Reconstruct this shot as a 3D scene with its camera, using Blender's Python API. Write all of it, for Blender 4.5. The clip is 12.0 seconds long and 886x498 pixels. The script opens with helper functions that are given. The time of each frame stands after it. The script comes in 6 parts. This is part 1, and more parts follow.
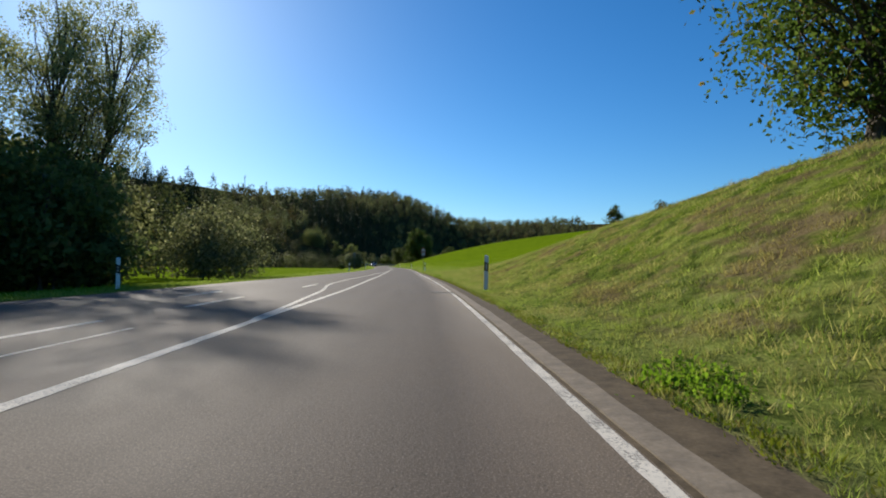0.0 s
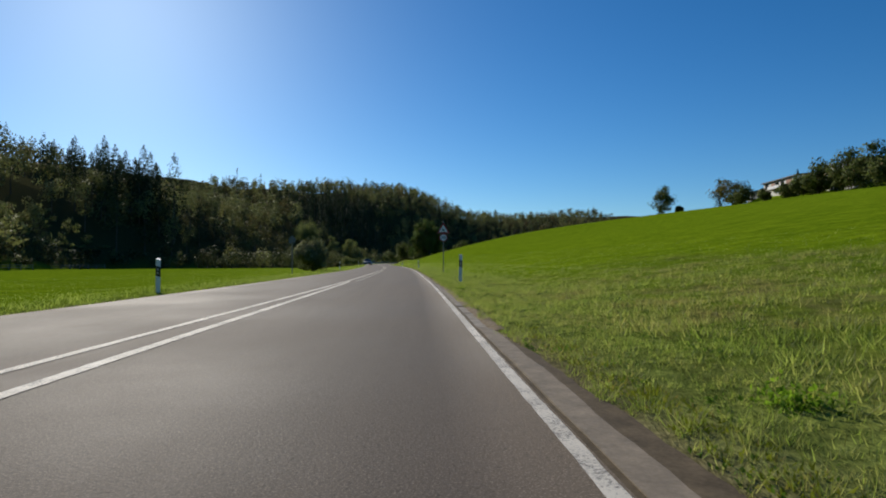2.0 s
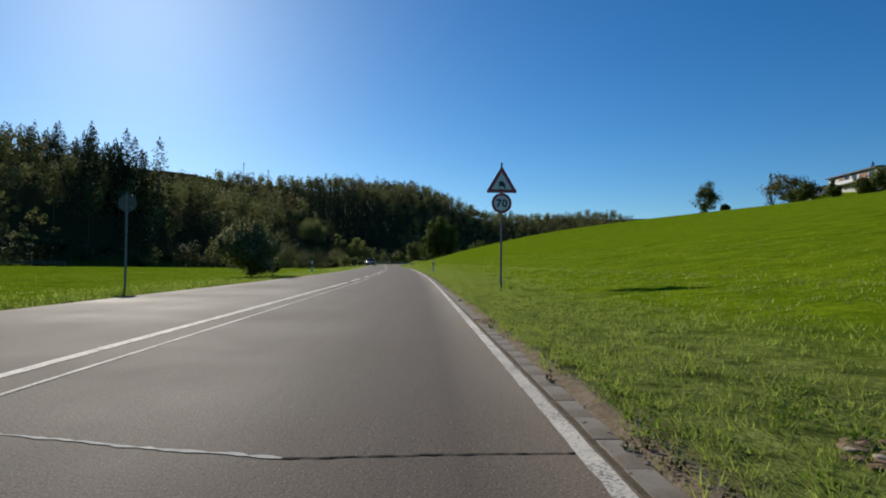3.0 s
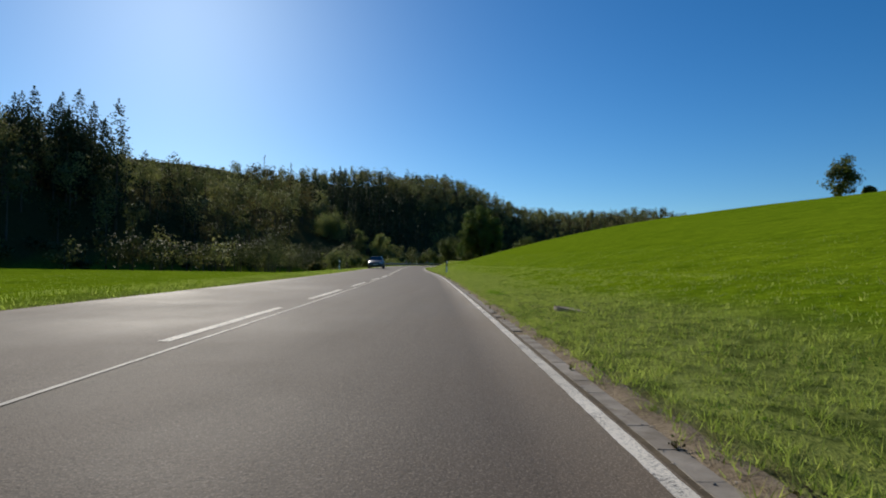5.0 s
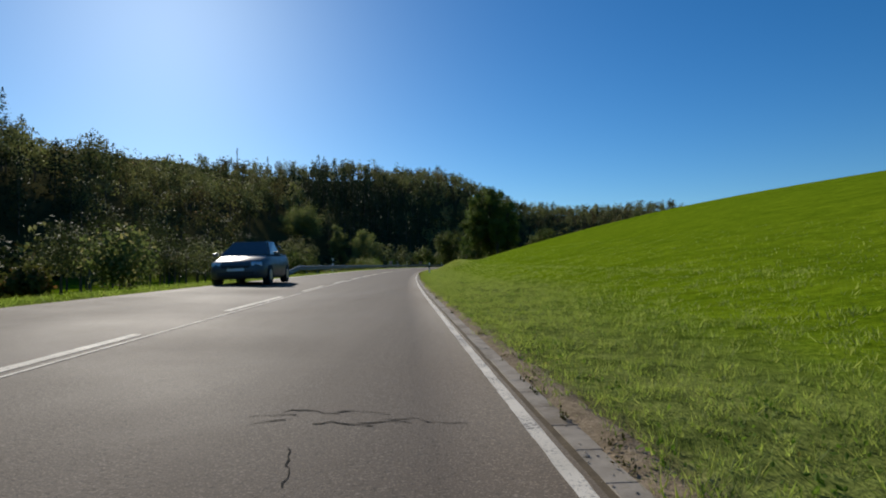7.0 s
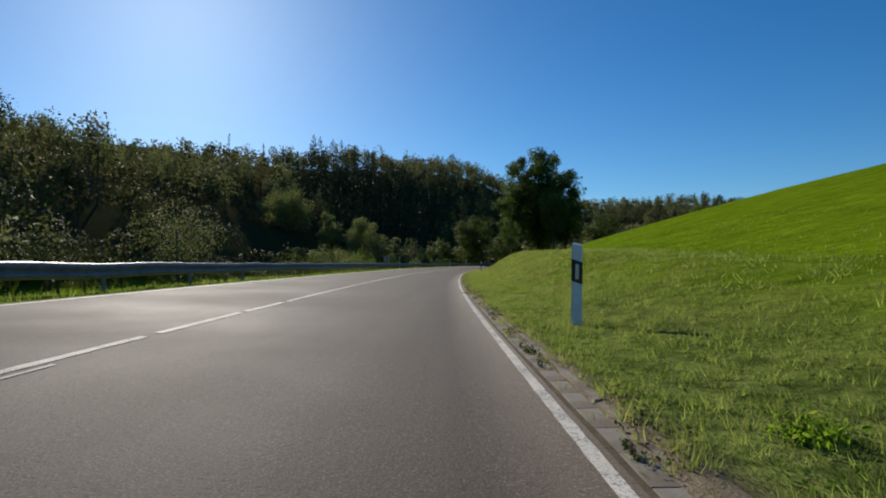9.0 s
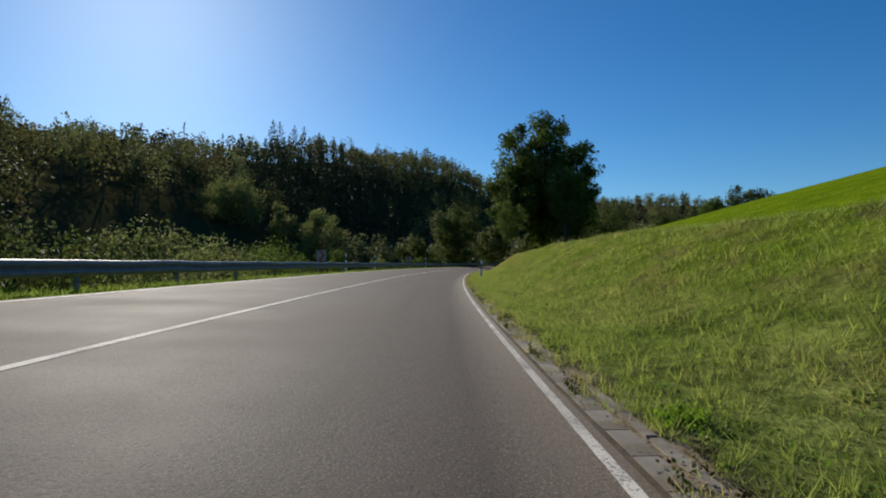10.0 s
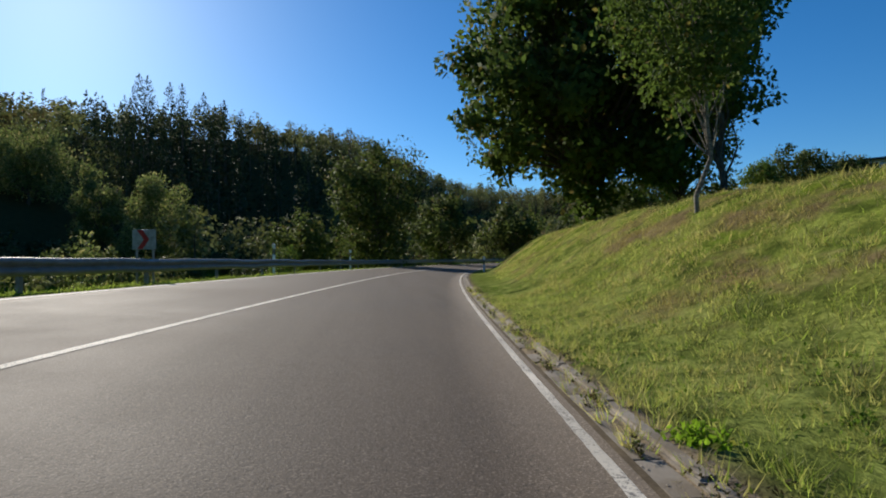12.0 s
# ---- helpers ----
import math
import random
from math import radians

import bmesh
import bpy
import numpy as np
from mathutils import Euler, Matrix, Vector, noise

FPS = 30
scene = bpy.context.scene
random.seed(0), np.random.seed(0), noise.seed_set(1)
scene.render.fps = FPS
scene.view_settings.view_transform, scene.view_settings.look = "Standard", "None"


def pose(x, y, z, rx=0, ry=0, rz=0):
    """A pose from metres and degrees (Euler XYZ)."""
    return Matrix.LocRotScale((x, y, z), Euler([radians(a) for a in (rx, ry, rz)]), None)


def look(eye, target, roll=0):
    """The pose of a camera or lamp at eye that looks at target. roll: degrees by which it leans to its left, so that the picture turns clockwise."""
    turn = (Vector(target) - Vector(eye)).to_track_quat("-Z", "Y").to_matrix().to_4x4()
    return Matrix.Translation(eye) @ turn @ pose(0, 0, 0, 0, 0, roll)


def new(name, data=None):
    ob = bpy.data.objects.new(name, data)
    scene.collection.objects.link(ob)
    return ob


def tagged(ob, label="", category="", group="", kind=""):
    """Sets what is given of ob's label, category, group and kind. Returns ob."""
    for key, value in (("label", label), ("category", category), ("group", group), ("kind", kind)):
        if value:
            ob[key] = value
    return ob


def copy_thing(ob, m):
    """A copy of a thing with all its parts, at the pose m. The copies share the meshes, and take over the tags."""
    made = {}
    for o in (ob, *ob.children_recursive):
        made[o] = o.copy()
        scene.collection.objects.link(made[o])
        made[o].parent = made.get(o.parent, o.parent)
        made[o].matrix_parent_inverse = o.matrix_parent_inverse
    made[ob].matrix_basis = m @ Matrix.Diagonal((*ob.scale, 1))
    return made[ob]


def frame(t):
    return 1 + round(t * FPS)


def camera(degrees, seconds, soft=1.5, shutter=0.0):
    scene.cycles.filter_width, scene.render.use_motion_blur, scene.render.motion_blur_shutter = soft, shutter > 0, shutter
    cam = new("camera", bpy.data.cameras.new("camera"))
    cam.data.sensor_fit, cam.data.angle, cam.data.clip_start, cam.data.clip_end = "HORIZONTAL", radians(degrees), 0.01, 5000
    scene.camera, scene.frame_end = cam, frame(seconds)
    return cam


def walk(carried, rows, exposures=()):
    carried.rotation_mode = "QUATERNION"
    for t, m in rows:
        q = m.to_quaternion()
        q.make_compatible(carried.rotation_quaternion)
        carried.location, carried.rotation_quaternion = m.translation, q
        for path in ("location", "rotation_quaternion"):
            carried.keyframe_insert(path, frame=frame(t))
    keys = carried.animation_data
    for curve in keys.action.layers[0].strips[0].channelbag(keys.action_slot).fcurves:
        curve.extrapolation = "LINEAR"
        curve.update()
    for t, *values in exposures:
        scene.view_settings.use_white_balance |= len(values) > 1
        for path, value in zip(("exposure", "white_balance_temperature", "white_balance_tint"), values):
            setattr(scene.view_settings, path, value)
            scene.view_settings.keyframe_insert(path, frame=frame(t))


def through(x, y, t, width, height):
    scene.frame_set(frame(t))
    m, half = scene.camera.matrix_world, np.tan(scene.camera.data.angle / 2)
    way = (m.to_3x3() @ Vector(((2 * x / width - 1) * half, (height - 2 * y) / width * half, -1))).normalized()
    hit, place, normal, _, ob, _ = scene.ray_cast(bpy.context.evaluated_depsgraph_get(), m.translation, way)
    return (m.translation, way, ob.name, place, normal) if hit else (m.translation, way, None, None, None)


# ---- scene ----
cam = camera(74.8, 12.0, soft=1.95)
PATH = [
    (0, (-0.766, 0.0, 0.703), (-0.671, 1.997, 0.76), 0.5),
    (0.5, (-0.664, 12.016, 0.692), (-0.58, 14.014, 0.75), 0.3),
    (1, (-0.616, 23.749, 0.719), (-0.539, 25.747, 0.776), 1.1),
    (1.5, (-0.876, 35.301, 0.688), (-0.855, 37.3, 0.741), 0.9),
    (2, (-1.034, 46.875, 0.71), (-0.963, 48.873, 0.756), -0.3),
    (2.5, (-1.227, 58.53, 0.696), (-1.153, 60.528, 0.743), -0.3),
    (3, (-1.465, 70.307, 0.693), (-1.435, 72.306, 0.744), 0.5),
    (3.5, (-1.924, 81.935, 0.697), (-1.918, 83.935, 0.75), -0.0),
    (5.5, (-4.181, 128.896, 0.705), (-4.278, 130.893, 0.758), 0.9),
    (6, (-5.015, 140.663, 0.682), (-5.049, 142.662, 0.73), -1.1),
    (6.5, (-5.819, 152.596, 0.719), (-5.907, 154.593, 0.775), 0.6),
    (7, (-6.846, 164.361, 0.697), (-6.905, 166.36, 0.754), -0.5),
    (9, (-10.91, 211.528, 0.703), (-11.008, 213.525, 0.756), -0.5),
    (9.5, (-11.61, 223.741, 0.702), (-11.657, 225.739, 0.752), -0.8),
    (10, (-12.053, 236.156, 0.7), (-12.06, 238.155, 0.754), -0.3),
    (10.5, (-12.182, 248.565, 0.688), (-12.132, 250.564, 0.743), -0.2),
    (11, (-11.967, 261.075, 0.713), (-11.857, 263.071, 0.761), -0.9),
    (11.5, (-11.368, 273.11, 0.693), (-11.204, 275.102, 0.74), -0.8),
    (12, (-10.41, 284.797, 0.713), (-10.175, 286.782, 0.755), -0.9),
]
walk(cam, [(t, look(eye, target, roll)) for t, eye, target, roll in PATH], [(0.0, 0.46), (0.6, 0.24), (1.5, 0.13), (9.0, 0.13), (10.5, 0.15), (11.3, 0.22), (12.0, 0.44)])

scene.render.film_transparent = False

# world and sun: clear afternoon, low sun ahead and to the left of the road
SUN_AZ, SUN_EL = -27.5, 25.0
world = bpy.data.worlds.new("sky")
scene.world = world
world.use_nodes = True
wn, wl = world.node_tree.nodes, world.node_tree.links
sky = wn.new("ShaderNodeTexSky")
sky.sky_type, sky.sun_disc = "NISHITA", False
sky.sun_elevation, sky.sun_rotation = radians(SUN_EL), radians(SUN_AZ)
sky.altitude, sky.air_density, sky.dust_density, sky.ozone_density = 300, 0.9, 0.36, 4.5
deep = wn.new("ShaderNodeHueSaturation")
deep.inputs["Saturation"].default_value = 1.25
wl.new(sky.outputs[0], deep.inputs["Color"])
tint = wn.new("ShaderNodeMix")
tint.data_type, tint.blend_type = "RGBA", "MULTIPLY"
tint.inputs[0].default_value = 1.0
tint.inputs[7].default_value = (0.84, 1.0, 1.04, 1.0)
wl.new(deep.outputs[0], tint.inputs[6])
wl.new(tint.outputs[2], wn["Background"].inputs[0])
wn["Background"].inputs[1].default_value = 0.085
sun_data = bpy.data.lights.new("sun", "SUN")
sun_data.energy, sun_data.angle, sun_data.color = 4.6, radians(0.6), (1.0, 0.93, 0.82)
sun = new("sun", sun_data)
_az, _el = radians(SUN_AZ), radians(SUN_EL)
TO_SUN = Vector((math.sin(_az) * math.cos(_el), math.cos(_az) * math.cos(_el), math.sin(_el)))
sun.matrix_world = Matrix.Translation((0, 0, 80)) @ TO_SUN.to_track_quat("Z", "Y").to_matrix().to_4x4()
scene.view_settings.exposure = 0.0

rng = np.random.default_rng(7)


# ---------------------------------------------------------------- materials
class Mat:
    """A node material with small builders."""

    def __init__(self, name, rough=0.6, metal=0.0, spec=0.5):
        self.m = bpy.data.materials.new(name)
        self.m.use_nodes = True
        self.n, self.l = self.m.node_tree.nodes, self.m.node_tree.links
        self.b = self.n["Principled BSDF"]
        self.b.inputs["Roughness"].default_value = rough
        self.b.inputs["Metallic"].default_value = metal
        self.b.inputs["Specular IOR Level"].default_value = spec
        self.co = None

    def put(self, value, socket):
        if isinstance(value, bpy.types.NodeSocket):
            self.l.new(value, socket)
        elif isinstance(value, (tuple, list)):
            socket.default_value = (*value, 1.0)
        else:
            socket.default_value = value

    def coords(self):
        if self.co is None:
            self.co = self.n.new("ShaderNodeTexCoord").outputs["Object"]
        return self.co

    def noise(self, scale, detail=4.0, rough=0.6, stretch=None):
        t = self.n.new("ShaderNodeTexNoise")
        t.inputs["Scale"].default_value, t.inputs["Detail"].default_value, t.inputs["Roughness"].default_value = scale, detail, rough
        c = self.coords()
        if stretch:
            mp = self.n.new("ShaderNodeMapping")
            mp.inputs["Scale"].default_value = stretch
            self.l.new(c, mp.inputs[0])
            c = mp.outputs[0]
        self.l.new(c, t.inputs["Vector"])
        return t.outputs["Fac"]

    def voronoi(self, scale, feature="F1", out="Distance"):
        t = self.n.new("ShaderNodeTexVoronoi")
        t.feature = feature
        t.inputs["Scale"].default_value = scale
        self.l.new(self.coords(), t.inputs["Vector"])
        return t.outputs[out]

    def ramp(self, fac, lo, hi, a=0.0, b=1.0):
        t = self.n.new("ShaderNodeMapRange")
        self.put(fac, t.inputs[0])
        for i, v in enumerate((lo, hi, a, b)):
            t.inputs[i + 1].default_value = v
        return t.outputs[0]

    def mix(self, fac, a, b, mode="MIX"):
        t = self.n.new("ShaderNodeMix")
        t.data_type, t.blend_type = "RGBA", mode
        self.put(fac, t.inputs[0])
        self.put(a, t.inputs[6])
        self.put(b, t.inputs[7])
        return t.outputs[2]

    def math(self, op, a, b):
        t = self.n.new("ShaderNodeMath")
        t.operation = op
        self.put(a, t.inputs[0])
        self.put(b, t.inputs[1])
        return t.outputs[0]

    def tone(self, fac):
        t = self.n.new("ShaderNodeCombineColor")
        for i in range(3):
            self.l.new(fac, t.inputs[i])
        return t.outputs[0]

    def attr(self, name):
        t = self.n.new("ShaderNodeAttribute")
        t.attribute_name = name
        return t.outputs["Fac"]

    def island(self):
        return self.n.new("ShaderNodeNewGeometry").outputs["Random Per Island"]

    def object_random(self):
        return self.n.new("ShaderNodeObjectInfo").outputs["Random"]

    def color(self, c):
        self.put(c, self.b.inputs["Base Color"])
        return self

    def roughness(self, r):
        self.put(r, self.b.inputs["Roughness"])
        return self

    def bump(self, h, strength=0.4, dist=0.02):
        t = self.n.new("ShaderNodeBump")
        t.inputs["Strength"].default_value, t.inputs["Distance"].default_value = strength, dist
        self.l.new(h, t.inputs["Height"])
        self.l.new(t.outputs[0], self.b.inputs["Normal"])
        return self

    def withered(self):
        """Patches where the sward has dried out, longer along the road than across it."""
        return self.ramp(self.noise(1.05, 5, 0.62, (1.0, 0.55, 1.3)), 0.5, 0.62, 0, 0.85)

    def rank(self):
        """Darker clumps in the sward: ranker growth, plus painted shade between tufts."""
        return self.ramp(self.noise(2.6, 4, 0.6, (1.0, 0.7, 1.2)), 0.49, 0.61, 0, 0.8)

    def leafy(self, col, amount=0.35, gain=1.5, blue=0.55):
        """Lets light through a thin leaf."""
        self.color(col)
        tr = self.n.new("ShaderNodeBsdfTranslucent")
        bright = self.mix(1.0, col, (gain, gain * 1.05, gain * blue), "MULTIPLY")
        self.l.new(bright, tr.inputs["Color"])
        ms = self.n.new("ShaderNodeMixShader")
        ms.inputs[0].default_value = amount
        self.l.new(self.b.outputs[0], ms.inputs[1])
        self.l.new(tr.outputs[0], ms.inputs[2])
        self.l.new(ms.outputs[0], self.n["Material Output"].inputs["Surface"])
        return self


def plain(name, c, rough=0.5, metal=0.0, vary=0.12, scale=9.0, spec=0.5):
    """One colour with grime at two scales and a faint relief."""
    k = Mat(name, rough, metal, spec)
    a, b = k.noise(scale, 5), k.noise(scale * 9, 3)
    f = k.math("ADD", k.math("MULTIPLY", a, 0.65), k.math("MULTIPLY", b, 0.35))
    dark = tuple(v * (1 - 2.2 * vary) for v in c)
    light = tuple(min(1, v * (1 + vary)) for v in c)
    k.color(k.mix(k.ramp(f, 0.32, 0.68), dark, light))
    k.roughness(k.ramp(a, 0.3, 0.7, rough * 0.85, min(1, rough * 1.2)))
    k.bump(b, 0.12, 0.003)
    return k.m


def asphalt_material(name, base, warm):
    k = Mat(name, 0.85, 0, 0.11)
    grit, coarse, stones = k.noise(110, 2, 0.6), k.noise(42, 3, 0.7), k.voronoi(70)
    patch, lane, blot = k.noise(0.35, 5, 0.6), k.noise(1.4, 4, 0.6, (1.6, 0.06, 1)), k.noise(2.6, 5, 0.7)
    f = k.math("ADD", k.math("MULTIPLY", patch, 0.5), k.math("MULTIPLY", lane, 0.5))
    c = k.mix(k.ramp(f, 0.36, 0.64), tuple(v * 0.8 for v in base), tuple(v * 1.2 for v in base))
    c = k.mix(k.ramp(blot, 0.55, 0.72, 0, 0.3), c, tuple(v * 0.7 for v in base))
    c = k.mix(k.ramp(grit, 0.53, 0.68, 0, 0.6), c, warm)
    c = k.mix(k.ramp(coarse, 0.57, 0.68, 0, 0.5), c, (0.022, 0.02, 0.018))
    k.color(c)
    k.roughness(k.ramp(patch, 0.3, 0.7, 0.74, 0.86))
    h = k.math("ADD", k.math("MULTIPLY", grit, 0.6), k.math("MULTIPLY", k.ramp(coarse, 0.66, 0.5), 0.6))
    k.bump(k.math("ADD", h, k.math("MULTIPLY", stones, 0.3)), 0.45, 0.004)
    return k.m


def marking_material():
    k = Mat("road_paint", 0.8, 0, 0.25)
    wear = k.math("ADD", k.math("MULTIPLY", k.noise(3, 5), 0.35), k.math("MULTIPLY", k.noise(70, 4, 0.75), 0.65))
    grime = k.noise(0.8, 4)
    white = k.mix(k.ramp(grime, 0.35, 0.65), (0.48, 0.44, 0.36), (0.72, 0.66, 0.55))
    k.color(k.mix(k.ramp(wear, 0.5, 0.6), white, (0.14, 0.13, 0.12)))
    k.bump(k.noise(160, 3), 0.4, 0.004)
    return k.m


def ground_material():
    """Meadow turf, rougher banks, woodland floor."""
    k = Mat("turf", 1.0, 0, 0.0)
    big, mid, fine = k.noise(0.035, 4), k.noise(0.7, 5, 0.65), k.noise(14, 4, 0.7)
    blade, stalk = k.noise(120, 2, 0.65, (1, 0.16, 0.4)), k.noise(48, 3, 0.7, (1, 0.25, 0.4))
    streak = k.math("ADD", k.math("MULTIPLY", blade, 0.55), k.math("MULTIPLY", stalk, 0.45))
    f = k.math("ADD", k.math("ADD", k.math("MULTIPLY", mid, 0.3), k.math("MULTIPLY", fine, 0.25)), k.math("MULTIPLY", streak, 0.45))
    lush = k.mix(k.ramp(f, 0.42, 0.58), (0.052, 0.11, 0.004), (0.225, 0.315, 0.013))
    lush = k.mix(k.ramp(big, 0.35, 0.7, 0, 0.4), lush, (0.18, 0.25, 0.012))
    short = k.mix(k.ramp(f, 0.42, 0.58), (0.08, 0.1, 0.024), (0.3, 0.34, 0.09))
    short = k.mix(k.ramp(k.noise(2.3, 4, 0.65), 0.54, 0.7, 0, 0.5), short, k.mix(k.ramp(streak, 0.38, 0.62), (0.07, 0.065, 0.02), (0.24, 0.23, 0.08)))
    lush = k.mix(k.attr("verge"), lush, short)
    dry = k.mix(k.ramp(f, 0.4, 0.6), (0.075, 0.08, 0.02), (0.23, 0.21, 0.08))
    bare = k.mix(k.ramp(fine, 0.3, 0.7), (0.14, 0.1, 0.06), (0.26, 0.2, 0.13))
    dry = k.mix(k.ramp(k.noise(0.9, 4, 0.6), 0.62, 0.72), dry, bare)
    dry = k.mix(k.ramp(k.noise(0.6, 5, 0.65), 0.46, 0.62, 0, 0.85), dry, short)
    rough = k.math("MULTIPLY", k.attr("rough"), k.ramp(mid, 0.3, 0.65, 0.2, 0.8))
    c = k.mix(rough, lush, dry)
    c = k.mix(k.math("MULTIPLY", k.math("MAXIMUM", k.attr("rough"), k.attr("verge")), k.rank()), c, k.mix(f, (0.03, 0.045, 0.01), (0.07, 0.1, 0.02)))
    hay = k.mix(k.ramp(f, 0.4, 0.6), (0.1, 0.072, 0.036), (0.23, 0.17, 0.095))
    c = k.mix(k.math("MULTIPLY", k.attr("rough"), k.withered()), c, hay)
    c = k.mix(k.attr("soil"), c, bare)
    floor = k.mix(k.ramp(f, 0.3, 0.7), (0.03, 0.035, 0.012), (0.075, 0.065, 0.03))
    c = k.mix(k.attr("wood"), c, floor)
    clump = k.ramp(k.noise(3.6, 6, 0.7), 0.36, 0.62, 0.66, 1.1)
    k.color(k.mix(1.0, c, k.tone(clump), "MULTIPLY"))
    k.bump(k.math("ADD", k.math("MULTIPLY", streak, 0.8), k.math("MULTIPLY", fine, 0.5)), 0.8, 0.04)
    return k.m


def grass_material():
    k = Mat("grass_blades", 0.6, 0, 0.12)
    r, mid = k.island(), k.noise(2.4, 5, 0.7)
    g = k.mix(r, (0.09, 0.125, 0.028), (0.285, 0.335, 0.1))
    g = k.mix(k.ramp(mid, 0.42, 0.62, 0, 0.6), g, (0.075, 0.12, 0.018))
    straw = k.mix(r, (0.16, 0.14, 0.062), (0.37, 0.32, 0.17))
    c = k.mix(k.attr("dry"), g, straw)
    c = k.mix(k.math("MULTIPLY", k.attr("clumpy"), k.rank()), c, k.mix(r, (0.05, 0.08, 0.015), (0.125, 0.18, 0.036)))
    c = k.mix(k.math("MULTIPLY", k.attr("rough"), k.withered()), c, k.mix(r, (0.11, 0.085, 0.042), (0.25, 0.195, 0.105)))
    k.leafy(c, 0.55, 1.7, 0.62)
    return k.m


def leaf_material(name, dark, light, odd, odd_share=0.06, through=0.3, patch=0.22, speck=0.6, by_tree=False):
    k = Mat(name, 0.75, 0, 0.07)
    r, n = k.island(), k.noise(patch, 3, 0.6)
    if by_tree:
        n = k.math("ADD", k.math("MULTIPLY", n, 0.3), k.math("MULTIPLY", k.attr("tone"), 0.85))
    c = k.mix(k.ramp(k.math("ADD", k.math("MULTIPLY", r, speck), k.math("MULTIPLY", n, 1.2 - speck)), 0.25, 0.95), dark, light)
    c = k.mix(k.ramp(r, 1 - odd_share, 1 - odd_share * 0.6), c, odd)
    k.leafy(c, through, 1.45, 0.78)
    return k.m


def bark_material(name, a, b, stretch=(9, 9, 1.5)):
    k = Mat(name, 0.9, 0, 0.2)
    f, g = k.noise(2.2, 5, 0.65, stretch), k.noise(25, 4)
    k.color(k.mix(k.ramp(f, 0.36, 0.62), a, b))
    k.bump(k.math("ADD", f, k.math("MULTIPLY", g, 0.4)), 0.8, 0.03)
    return k.m


def slab_material():
    k = Mat("concrete_slab", 0.88, 0, 0.14)
    a, b = k.noise(6, 5), k.noise(80, 3)
    c = k.mix(k.ramp(a, 0.35, 0.65), (0.22, 0.19, 0.15), (0.33, 0.29, 0.235))
    c = k.mix(k.ramp(k.object_random(), 0, 1, 0, 0.35), c, (0.2, 0.175, 0.14))
    c = k.mix(k.ramp(k.noise(2.1, 5, 0.65), 0.47, 0.6, 0, 0.75), c, (0.14, 0.11, 0.075))
    k.color(c)
    k.bump(b, 0.4, 0.006)
    return k.m


def dirt_material():
    """Silt, crumbs of soil and rotted cuttings."""
    k = Mat("gutter_silt", 0.97, 0, 0.04)
    a, b, c = k.noise(7, 5, 0.7), k.noise(46, 4, 0.75), k.noise(150, 3, 0.7, (1, 0.3, 1))
    f = k.math("ADD", k.math("MULTIPLY", a, 0.4), k.math("ADD", k.math("MULTIPLY", b, 0.35), k.math("MULTIPLY", c, 0.25)))
    col = k.mix(k.ramp(f, 0.38, 0.62), (0.12, 0.088, 0.054), (0.36, 0.285, 0.19))
    k.color(col)
    k.bump(k.math("ADD", b, k.math("MULTIPLY", c, 0.7)), 0.9, 0.012)
    return k.m


